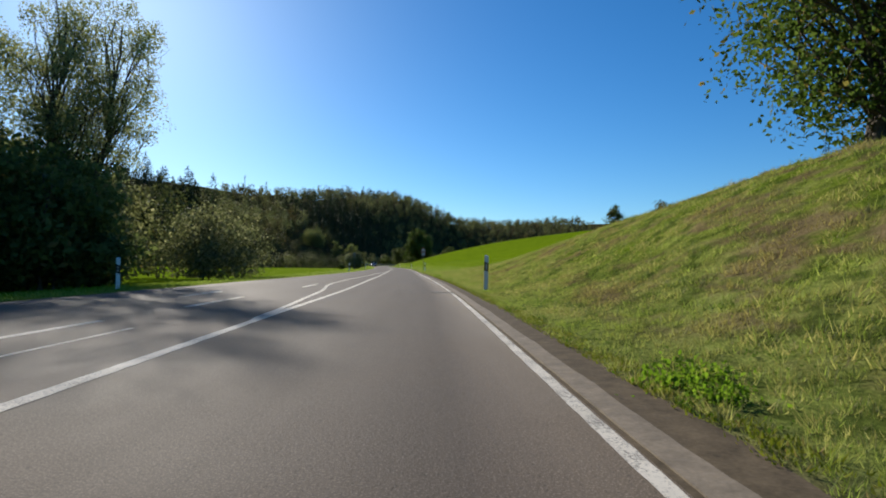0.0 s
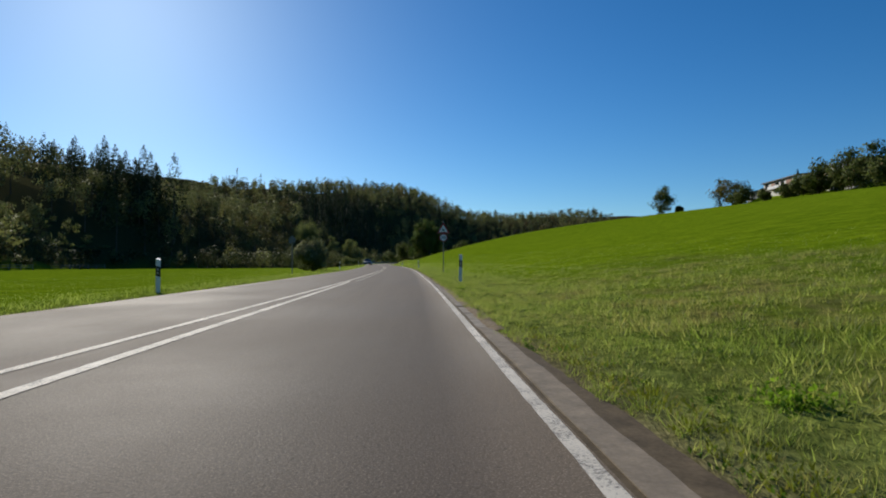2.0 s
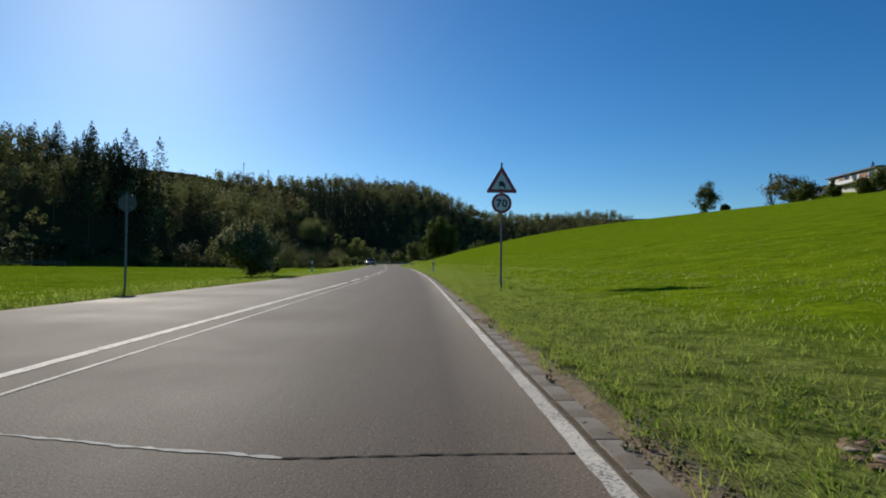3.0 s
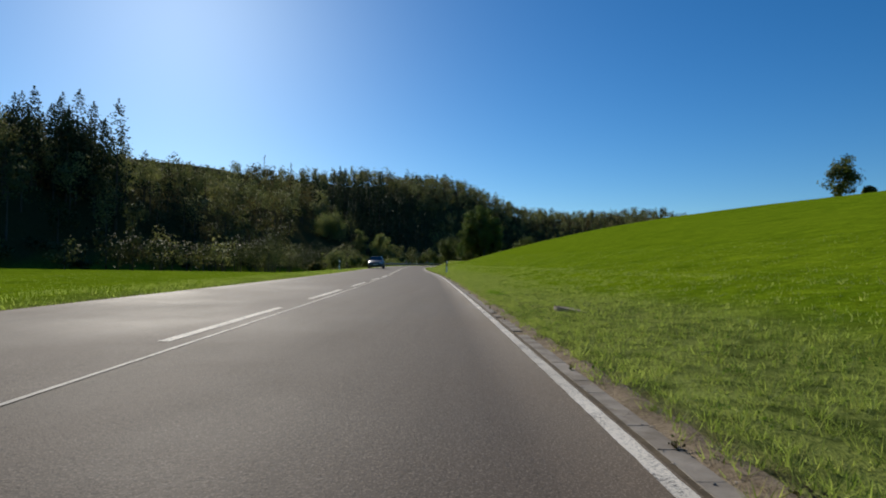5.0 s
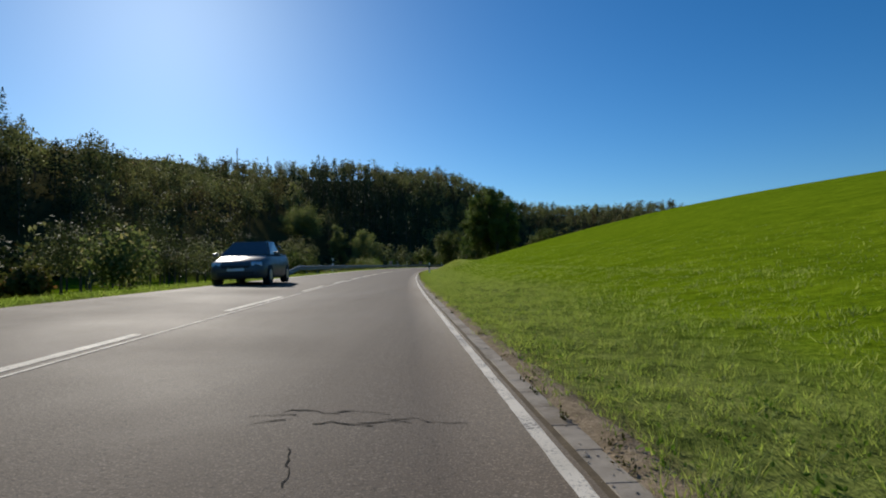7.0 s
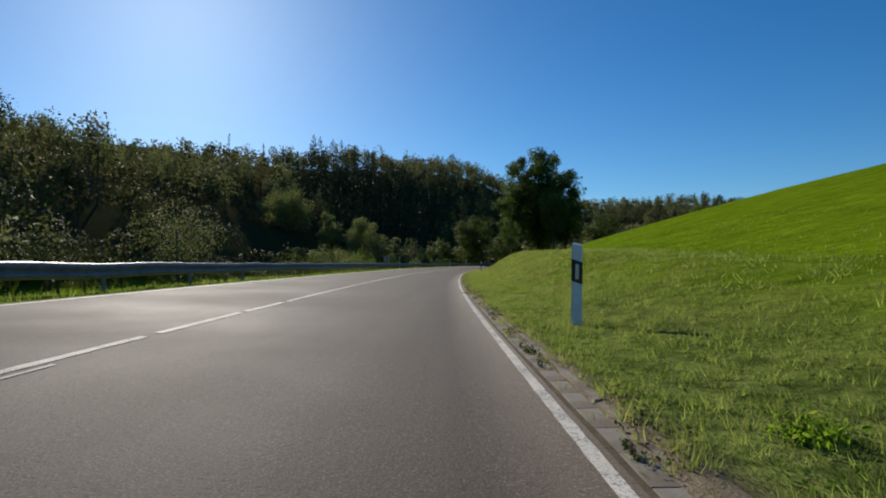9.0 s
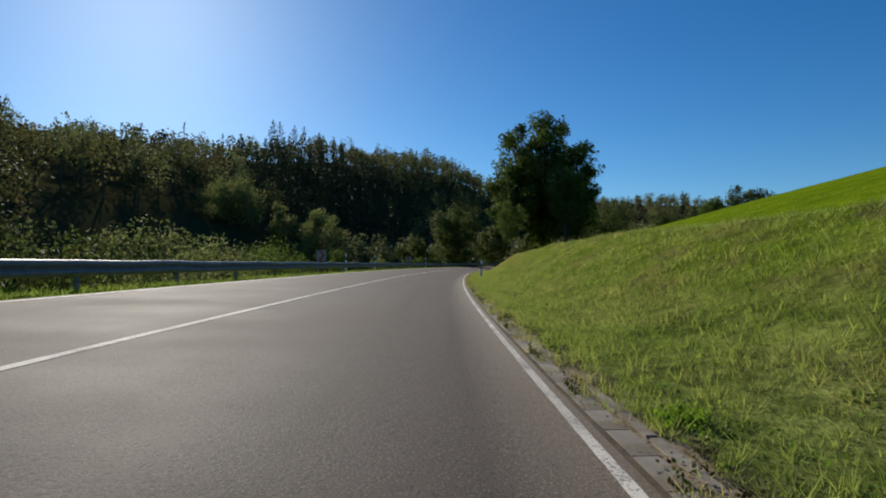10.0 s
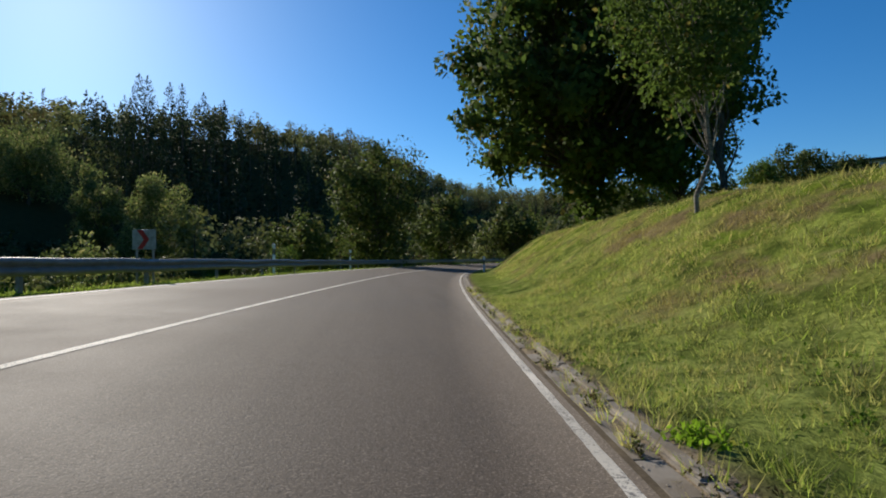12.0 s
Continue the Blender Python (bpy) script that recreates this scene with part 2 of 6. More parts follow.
M = {
    "asphalt": asphalt_material("asphalt", (0.086, 0.067, 0.051), (0.25, 0.205, 0.16)),
    "tar": plain("tar", (0.025, 0.024, 0.022), 0.95, 0, 0.2, 30, 0.03),
    "joint": plain("joint_filler", (0.4, 0.39, 0.36), 0.8, 0, 0.15, 20, 0.2),
    "paint": marking_material(),
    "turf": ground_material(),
    "grass": grass_material(),
    "gutter": plain("gutter_concrete", (0.25, 0.205, 0.15), 0.9, 0, 0.2, 6, 0.12),
    "gutter_dark": plain("gutter_asphalt", (0.13, 0.1, 0.064), 0.95, 0, 0.25, 6, 0.06),
    "moss": leaf_material("shoulder_moss", (0.1, 0.13, 0.01), (0.24, 0.25, 0.03), (0.25, 0.2, 0.07), 0.15, 0.3, 2.0),
    "stone": plain("field_stone", (0.4, 0.34, 0.26), 0.92, 0, 0.25, 9, 0.1),
    "earth": plain("loose_earth", (0.24, 0.165, 0.105), 0.97, 0, 0.3, 12, 0.04),
    "slab": slab_material(),
    "dirt": dirt_material(),
    "leaf": leaf_material("broad_leaves", (0.042, 0.06, 0.018), (0.125, 0.15, 0.048), (0.15, 0.12, 0.05), 0.06, 0.33),
    "oak_leaf": leaf_material("oak_leaves", (0.045, 0.075, 0.018), (0.125, 0.17, 0.045), (0.17, 0.14, 0.045), 0.06, 0.33),
    "leaf_light": leaf_material("light_leaves", (0.05, 0.085, 0.015), (0.13, 0.18, 0.045), (0.2, 0.16, 0.05), 0.1, 0.4),
    "birch_leaf": leaf_material("birch_leaves", (0.13, 0.15, 0.065), (0.31, 0.32, 0.17), (0.36, 0.32, 0.18), 0.15, 0.5),
    "shrub_leaf": leaf_material("olive_shrub_leaves", (0.05, 0.055, 0.024), (0.21, 0.21, 0.11), (0.3, 0.28, 0.17), 0.12, 0.45),
    "leaf_pale": leaf_material("pale_leaves", (0.075, 0.1, 0.03), (0.19, 0.21, 0.085), (0.3, 0.26, 0.13), 0.15, 0.4),
    # pale shrub leaves, light end raised to paint the sunlit rim
    "leaf_shrub": leaf_material("lit_rim_shrub_leaves", (0.06, 0.075, 0.03), (0.27, 0.28, 0.16), (0.36, 0.33, 0.22), 0.12, 0.4),
    "leaf_brown": leaf_material("turning_leaves", (0.06, 0.065, 0.018), (0.13, 0.12, 0.035), (0.17, 0.09, 0.03), 0.2),
    "needle": leaf_material("spruce_needles", (0.014, 0.025, 0.013), (0.042, 0.058, 0.027), (0.055, 0.055, 0.028), 0.05, 0.1),
    "herb": leaf_material("herb_leaves", (0.05, 0.1, 0.012), (0.14, 0.21, 0.03), (0.2, 0.18, 0.05), 0.06, 0.4, 1.2),
    "dead_weed": leaf_material("withered_weeds", (0.035, 0.03, 0.014), (0.12, 0.095, 0.045), (0.09, 0.12, 0.025), 0.3, 0.2, 2.0),
    "weed_leaf": leaf_material("weed_leaves", (0.09, 0.165, 0.012), (0.2, 0.3, 0.03), (0.22, 0.22, 0.05), 0.1, 0.5, 2.0),
    "wood_leaf": leaf_material("woodland_leaves", (0.034, 0.046, 0.019), (0.185, 0.19, 0.078), (0.13, 0.1, 0.05), 0.05, 0.24, 0.085, 0.25, True),
    "wood_pale": leaf_material("woodland_pale_leaves", (0.05, 0.056, 0.024), (0.175, 0.17, 0.07), (0.18, 0.12, 0.06), 0.06, 0.28, 0.085, 0.3, True),
    "wood_brown": leaf_material("woodland_brown_leaves", (0.045, 0.042, 0.019), (0.13, 0.105, 0.046), (0.12, 0.115, 0.05), 0.08, 0.22, 0.085, 0.35, True),
    # woodland leaves again, darkened in the colour to stand for shade
    "wood_shaded": leaf_material("woodland_shaded_leaves", (0.022, 0.032, 0.013), (0.085, 0.095, 0.04), (0.09, 0.07, 0.035), 0.05, 0.16, 0.085, 0.3, True),
    "bark": bark_material("bark", (0.035, 0.028, 0.02), (0.12, 0.1, 0.075)),
    "bark_pale": bark_material("pale_bark", (0.09, 0.08, 0.065), (0.28, 0.25, 0.2), (3, 3, 9)),
    "white": plain("white_plastic", (0.78, 0.78, 0.76), 0.4, 0, 0.07, 5),
    "black": plain("black_plastic", (0.018, 0.018, 0.02), 0.45, 0, 0.15, 12),
    "reflector": plain("reflector", (0.62, 0.6, 0.55), 0.2, 0.3, 0.1, 60),
    "steel": plain("galvanised_steel", (0.21, 0.208, 0.2), 0.5, 0.0, 0.2, 4, 0.3),
    "post_steel": plain("weathered_steel", (0.26, 0.26, 0.26), 0.6, 0.5, 0.2, 12),
    "rust": plain("rusty_iron", (0.23, 0.13, 0.085), 0.8, 0.2, 0.3, 14),
    "iron": plain("cast_iron", (0.09, 0.075, 0.06), 0.8, 0.1, 0.3, 14, 0.2),
    "lid": plain("worn_lid", (0.17, 0.145, 0.115), 0.85, 0, 0.3, 14, 0.15),
    "red": plain("sign_red", (0.33, 0.018, 0.022), 0.35, 0, 0.12, 6),
    "sign_white": plain("sign_white", (0.72, 0.72, 0.72), 0.35, 0, 0.06, 6),
    # sign white lowered to grey to paint in the boards' shade, plus grime
    "board_white": plain("shaded_board", (0.3, 0.3, 0.3), 0.6, 0, 0.25, 8, 0.2),
    "sign_black": plain("sign_black", (0.015, 0.015, 0.015), 0.4, 0, 0.1, 6),
    "sign_back": plain("sign_grey", (0.15, 0.155, 0.155), 0.6, 0.1, 0.12, 6),
    "car_paint": plain("car_paint", (0.1, 0.098, 0.095), 0.38, 0.2, 0.05, 4),
    "glass": plain("dark_glass", (0.012, 0.014, 0.016), 0.05, 0, 0.1, 3, 0.9),
    "tyre": plain("tyre_rubber", (0.016, 0.016, 0.016), 0.85, 0, 0.2, 20),
    "rim": plain("alloy_rim", (0.45, 0.45, 0.46), 0.35, 0.8, 0.08, 10),
    "lamp_glass": plain("lamp_glass", (0.7, 0.72, 0.75), 0.08, 0.3, 0.05, 20),
    "plaster": plain("house_plaster", (0.6, 0.58, 0.54), 0.85, 0, 0.08, 1.2),
    "brick": plain("house_brick", (0.33, 0.19, 0.14), 0.85, 0, 0.15, 3),
    "roof": plain("dark_roof", (0.05, 0.047, 0.05), 0.7, 0, 0.15, 2),
    "timber": plain("grey_timber", (0.2, 0.17, 0.13), 0.85, 0, 0.25, 5),
}


# ---------------------------------------------------------------- mesh helpers
def link_mesh(name, me, material, parent=None, label=""):
    if material is not None and not me.materials:
        me.materials.append(material)
    ob = new(name, me)
    if parent is not None:
        ob.parent = parent
    if label:
        ob["label"] = label
    return ob


def part(name, bm, material, parent=None, label="", smooth=False):
    me = bpy.data.meshes.new(name)
    bmesh.ops.recalc_face_normals(bm, faces=bm.faces)
    bm.to_mesh(me)
    bm.free()
    if smooth:
        me.polygons.foreach_set("use_smooth", [True] * len(me.polygons))
    return link_mesh(name, me, material, parent, label)


def thing(name, m, label, category, group="", kind=""):
    ob = new(name)
    ob.empty_display_size = 0.3
    ob.matrix_world = m
    return tagged(ob, label, category, group, kind)


def raw_mesh(name, verts, faces, attrs=None, smooth=False, normals=None):
    """A mesh out of computed arrays: verts (n, 3), faces (m, 3 or 4). normals: one a corner point, for soft shading of foliage."""
    me = bpy.data.meshes.new(name)
    v, f = np.asarray(verts, np.float32), np.asarray(faces, np.int32)
    me.vertices.add(len(v))
    me.vertices.foreach_set("co", v.ravel())
    me.loops.add(f.size)
    me.loops.foreach_set("vertex_index", f.ravel())
    me.polygons.add(len(f))
    me.polygons.foreach_set("loop_start", np.arange(0, f.size, f.shape[1], dtype=np.int32))
    me.polygons.foreach_set("use_smooth", np.full(len(f), smooth))
    for key, values in (attrs or {}).items():
        a = me.attributes.new(key, "FLOAT", "POINT")
        a.data.foreach_set("value", np.asarray(values, np.float32))
    me.update(calc_edges=True)
    if normals is not None:
        me.polygons.foreach_set("use_smooth", np.full(len(f), True))
        me.normals_split_custom_set_from_vertices(np.asarray(normals, np.float32))
    return me


def box(bm, x0, x1, y0, y1, z0, z1, bevel=0.0, m=None):
    made = bmesh.ops.create_cube(bm, size=1.0)["verts"]
    for v in made:
        v.co = Vector((x0 + (v.co.x + 0.5) * (x1 - x0), y0 + (v.co.y + 0.5) * (y1 - y0), z0 + (v.co.z + 0.5) * (z1 - z0)))
    if bevel:
        edges = list({e for v in made for e in v.link_edges})
        made = [v for v in bmesh.ops.bevel(bm, geom=edges, offset=bevel, segments=2, affect="EDGES", profile=0.6)["verts"]] or made
    if m is not None:
        bmesh.ops.transform(bm, matrix=m, verts=list({v for v in made if v.is_valid}))
    return bm


def boxes(*specs, bevel=0.0):
    bm = bmesh.new()
    for s in specs:
        box(bm, *s, bevel=bevel)
    return bm


def rod(bm, a, b, r0, r1=None, sides=10):
    a, b = Vector(a), Vector(b)
    r1 = r0 if r1 is None else r1
    m = Matrix.Translation((a + b) / 2) @ (b - a).to_track_quat("Z", "Y").to_matrix().to_4x4()
    bmesh.ops.create_cone(bm, cap_ends=True, segments=sides, radius1=r0, radius2=r1, depth=(b - a).length, matrix=m)
    return bm


def prism(bm, outline, y0, y1):
    """A flat outline of (x, z) pulled from y0 to y1."""
    a = [bm.verts.new((x, y0, z)) for x, z in outline]
    b = [bm.verts.new((x, y1, z)) for x, z in outline]
    bm.faces.new(a[::-1])
    bm.faces.new(b)
    for i in range(len(a)):
        j = (i + 1) % len(a)
        bm.faces.new((a[i], a[j], b[j], b[i]))
    return bm


# ---------------------------------------------------------------- the lie of the land
# x of the right edge line every 10 m of y, from y = -60
_EDGE = [0, 0, 0, 0, 0, -0.1, 0.0, 0.18, 0.17, 0.0, -0.26, -0.49, -0.61, -0.82, -1.12, -1.42, -1.8, -2.28, -2.84, -3.47, -4.15,
         -4.9, -5.83, -6.86, -7.89, -8.78, -9.55, -10.23, -10.86, -11.3, -11.52, -11.54, -11.33, -10.9, -10.24, -9.31, -8.15, -6.7,
         -4.8, -2.3, 1.0, 5.0, 9.8, 15.2, 21.2, 27.8, 35.0]
_yy = np.arange(-60.0, 401.0, 1.0)
_raw = np.interp(_yy, np.arange(-60, 401, 10), _EDGE)
_ker = np.exp(-0.5 * (np.arange(-12, 13) / 4.0) ** 2)
_sm = np.convolve(np.pad(_raw, 12, mode="reflect", reflect_type="odd"), _ker / _ker.sum(), "valid")


def edge(y):
    return np.interp(y, _yy, _sm)


def bank(y):
    """Cross fall: the carriageway rises to its outer side in the bend."""
    return np.interp(y, [-60, 110, 138, 165, 200, 225, 245, 265, 300, 400], [0, 0, 0.011, 0.02, 0.03, 0.038, 0.041, 0.046, 0.05, 0.05])


def road_z(u, y):
    return -np.minimum(u, 0) * bank(y)


def left_u(y):
    return np.interp(y, [-60, 10, 22, 33, 43, 57, 400], [-8.6, -8.1, -7.8, -7.2, -6.6, -6.3, -6.4])


# foot of the wooded hillside, running up the valley
_FOOT = np.array([(-75, -150), (-52, 0), (-64, 60), (-75, 124), (-90, 180), (-94, 215), (-82, 240), (-68, 270), (-62, 300), (-58, 330),
                  (-54, 360), (-46, 395), (-34, 430), (-16, 475), (12, 535), (50, 590), (110, 640), (260, 700), (1200, 850)], float)


def wood_depth(x, y):
    """Metres into the wood from its foot line, negative on the valley side."""
    x, y = np.asarray(x, float), np.asarray(y, float)
    best, sign = np.full(x.shape, 1e9), np.ones(x.shape)
    for (ax, ay), (bx, by) in zip(_FOOT[:-1], _FOOT[1:]):
        dx, dy = bx - ax, by - ay
        t = np.clip(((x - ax) * dx + (y - ay) * dy) / (dx * dx + dy * dy), 0, 1)
        ex, ey = x - ax - t * dx, y - ay - t * dy
        d = np.hypot(ex, ey)
        s = np.where(dx * ey - dy * ex > 0, 1.0, -1.0)
        near = d < best
        best, sign = np.where(near, d, best), np.where(near, s, sign)
    return best * sign


def ease(t):
    t = np.clip(t, 0, 1)
    return t * t * (3 - 2 * t)


def wave(x, y, s, seed=0.0):
    return (np.sin(x / s + seed) * np.cos(y / s * 1.13 + 1.7 * seed) + 0.5 * np.sin(2.3 * x / s + 1.9 * y / s + 2 * seed)) / 1.5


def bank_part(u, y):
    """Height of the cut banks beside the road, and how rough the turf is."""
    c1 = np.interp(y, [-60, 0, 12, 16, 22, 33, 38, 50, 64], [3.1, 3.05, 2.95, 2.72, 2.45, 1.65, 1.3, 0.75, 0.0])
    c2 = np.interp(y, [200, 216, 230, 254, 280, 288, 294, 315, 400], [0.0, 0.55, 1.15, 1.6, 1.6, 1.6, 1.86, 1.98, 2.1])
    t1, t2 = np.clip((u - 1.1) / 5.9, 0, 1), np.clip((u - 1.0) / 3.2, 0, 1)
    b1 = c1 * (0.5 * ease(t1) + 0.5 * t1) * (y < 70)
    b2 = c2 * (0.5 * ease(t2) + 0.5 * t2) * (y > 200)
    rough = np.where(y < 70, np.interp(y, [42, 74], [1, 0]) * ease((10 - u) / 2.5) * (u > 0), np.interp(y, [205, 245], [0, 1]) * ease((6.2 - u) / 2.6) * (u > 0))
    return b1 + b2, rough


def withering(u, y):
    """How far the rough turf has dried out: the first bank and the top of the last one."""
    return ease((u - 0.9) / 1.2) * np.where(y < 200, 1.0, 0.55 + 0.45 * ease((y - 272) / 10))


def height(x, y):
    x, y = np.broadcast_arrays(np.asarray(x, float), np.asarray(y, float))
    u = x - edge(y)
    # meadow slope at the road and how soon it eases off
    at = [-60, 60, 170, 230, 262, 290, 315, 345, 380, 420]
    k = np.interp(y, at, [0.155, 0.158, 0.19, 0.25, 0.346, 0.318, 0.288, 0.23, 0.2, 0.2])
    bow = np.interp(y, at, [0.0005, 0.0006, 0.0033, 0.0068, 0.0138, 0.0103, 0.0089, 0.0077, 0.0067, 0.0067])
    up = np.maximum(u - 1.3 + (edge(y) - edge(np.minimum(y, 330.0))) * ease(u / 45), 0)
    run = np.where(up < 112, up, 112 + (up - 112) * 0.2)
    base = k * ((1 - np.exp(-run * bow)) / bow - 1.2 * (1 - np.exp(-up / 1.2)))
    base = base + 0.25 * wave(x, y, 23, 1.0) * ease(u / 40)
    # shelf of the hilltop houses
    base = base + 4.2 * ease((up - 121) / 6) * ease((y - 130) / 25) * ease((257 - y) / 14)
    bk, rough = bank_part(u, y)
    s = 0.12
    right = 0.5 * (base + bk + np.sqrt((base - bk) ** 2 + s * s)) - s / 2
    right = np.where(u > np.where(y < 52.5, 0.49, 0.29), right + 0.03 * wave(x, y, 0.9) * ease((u - 0.5) / 1.5), np.where(y < 52.5, -0.012, -0.035))
    right = right + (0.07 * wave(x, y, 0.75, 4.0) + 0.05 * wave(x, y, 1.9, 2.5)) * rough * ease((u - 1.5) / 1.5) * ease((9 - u) / 3)
    el = left_u(y)
    v = el - u
    rail = ease((y - 180) / 30)
    fall = road_z(el, y) - 0.02
    left = fall + (-0.42 - fall - 1.6 * rail) * ease((v - (0.5 + 0.75 * rail)) / (9 - 5 * rail)) + 0.03 * wave(x, y, 1.1, 2.0) * ease(v / 1.5)
    on_road = road_z(u, y) - 0.09
    z = np.where(u > 0, right, np.where(u > el - 0.02, on_road, left))
    d = wood_depth(x, y)
    tall = np.interp(x, [-220, -150, -120, -80, -35, 0, 25, 55, 110, 180, 260], [96, 94, 94, 96, 88, 80, 66, 55, 53, 58, 66])
    slow = np.interp(x, [-190, -160, -120, -60, -20], [168, 150, 130, 84, 58]) * np.interp(y, [245, 268, 295, 360, 450, 560], [0.9, 1.02, 1.32, 1.6, 1.45, 1.0])
    hill = tall * (1 - np.exp(-np.maximum(d, 0) / slow)) + 3.0 * wave(x, y, 47, 0.6) * ease(d / 80) + 8.0 * ease((d - 182) / 22) + 15.0 * ease((-160 - x) / 55) * ease((460 - y) / 90)
    return np.where(d > 0, np.maximum(np.maximum(z, 0) * (u > 0) * (1 - ease(d / 70)), hill) + np.where(u < 0, z, 0), z)


def spot(u, y, lift=0.0):
    x = float(edge(y)) + u
    return x, y, float(height(x, y)) + lift


# ---------------------------------------------------------------- ground
GROUND_U = np.concatenate([[-2600, -1500, -900], np.arange(-620, -120, 20), np.arange(-120, -30, 5), np.arange(-30, -8.5, 1.0),
                           np.arange(-8.5, -6.0, 0.3), [-4, -2, -0.5, 0.0, 0.05, 0.3], np.arange(0.5, 10, 0.4), np.arange(10, 30, 1.5),
                           np.arange(30, 130, 5), np.arange(130, 600, 25), [900, 1500, 2600]])
GROUND_Y = np.concatenate([[-1500, -700, -300], np.arange(-150, -10, 6), np.arange(-10, 66, 0.8), np.arange(66, 215, 1.6), np.arange(215, 318, 1.0),
                           np.arange(318, 345, 1.8), np.arange(345, 460, 4), np.arange(460, 900, 14), [1000, 1200, 1500, 2500]])
_gu, _gy = np.meshgrid(GROUND_U, GROUND_Y)
GROUND_Z = height(edge(_gy) + _gu, _gy)


def turf_z(u, y):
    """Height of the ground sheet itself, between its points."""
    i = np.clip(np.searchsorted(GROUND_U, u) - 1, 0, len(GROUND_U) - 2)
    j = np.clip(np.searchsorted(GROUND_Y, y) - 1, 0, len(GROUND_Y) - 2)
    a = (u - GROUND_U[i]) / (GROUND_U[i + 1] - GROUND_U[i])
    b = (y - GROUND_Y[j]) / (GROUND_Y[j + 1] - GROUND_Y[j])
    low = GROUND_Z[j, i] * (1 - a) + GROUND_Z[j, i + 1] * a
    return low * (1 - b) + (GROUND_Z[j + 1, i] * (1 - a) + GROUND_Z[j + 1, i + 1] * a) * b


def build_ground():
    us, ys = GROUND_U, GROUND_Y
    u, y = np.meshgrid(us, ys)
    x = edge(y) + u
    z = GROUND_Z
    _, rough = bank_part(u, y)
    d = wood_depth(x, y)
    soil = ease((np.where(y < 52.5, 0.56, 0.4) - u) / 0.12) * (u > 0) + ease(1 - (left_u(y) - u) / 0.5) * (u < left_u(y))
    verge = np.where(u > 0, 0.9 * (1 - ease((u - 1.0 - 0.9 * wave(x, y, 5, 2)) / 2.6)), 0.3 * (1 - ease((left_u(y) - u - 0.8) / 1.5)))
    n, m = len(ys), len(us)
    i = (np.arange(n - 1)[:, None] * m + np.arange(m - 1)).ravel()
    faces = np.stack([i, i + 1, i + m + 1, i + m], 1)
    me = raw_mesh("ground", np.stack([x, y, z], -1).reshape(-1, 3), faces,
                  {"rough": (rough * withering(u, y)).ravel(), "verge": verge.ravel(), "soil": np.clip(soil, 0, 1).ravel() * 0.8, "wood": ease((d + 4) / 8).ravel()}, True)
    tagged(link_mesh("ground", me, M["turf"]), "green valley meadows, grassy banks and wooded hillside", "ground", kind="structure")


def strip(name, y0, y1, ua, ub, lift, material, step=1.0, parent=None, under=0.0):
    """A band along the road between two offsets from the edge line; numbers or functions of y."""
    ys = np.linspace(y0, y1, max(2, int(math.ceil((y1 - y0) / step)) + 1))
    a = ua(ys) if callable(ua) else np.full_like(ys, ua)
    b = ub(ys) if callable(ub) else np.full_like(ys, ub)
    cols = [a, b]
    v = []
    for c in cols:
        v.append(np.stack([edge(ys) + c, ys, road_z(c, ys) + lift], -1))
    verts = np.concatenate(v)
    n = len(ys)
    i = np.arange(n - 1)
    faces = np.stack([i, i + n, i + n + 1, i + 1], 1)
    if under:
        verts = np.concatenate([verts, verts - (0, 0, under)])
        side = np.concatenate([np.stack([i + 2 * n, i, i + 1, i + 1 + 2 * n], 1), np.stack([i + n, i + 3 * n, i + 3 * n + 1, i + n + 1], 1)])
        faces = np.concatenate([faces, side])
    return link_mesh(name, raw_mesh(name, verts, faces), material, parent)


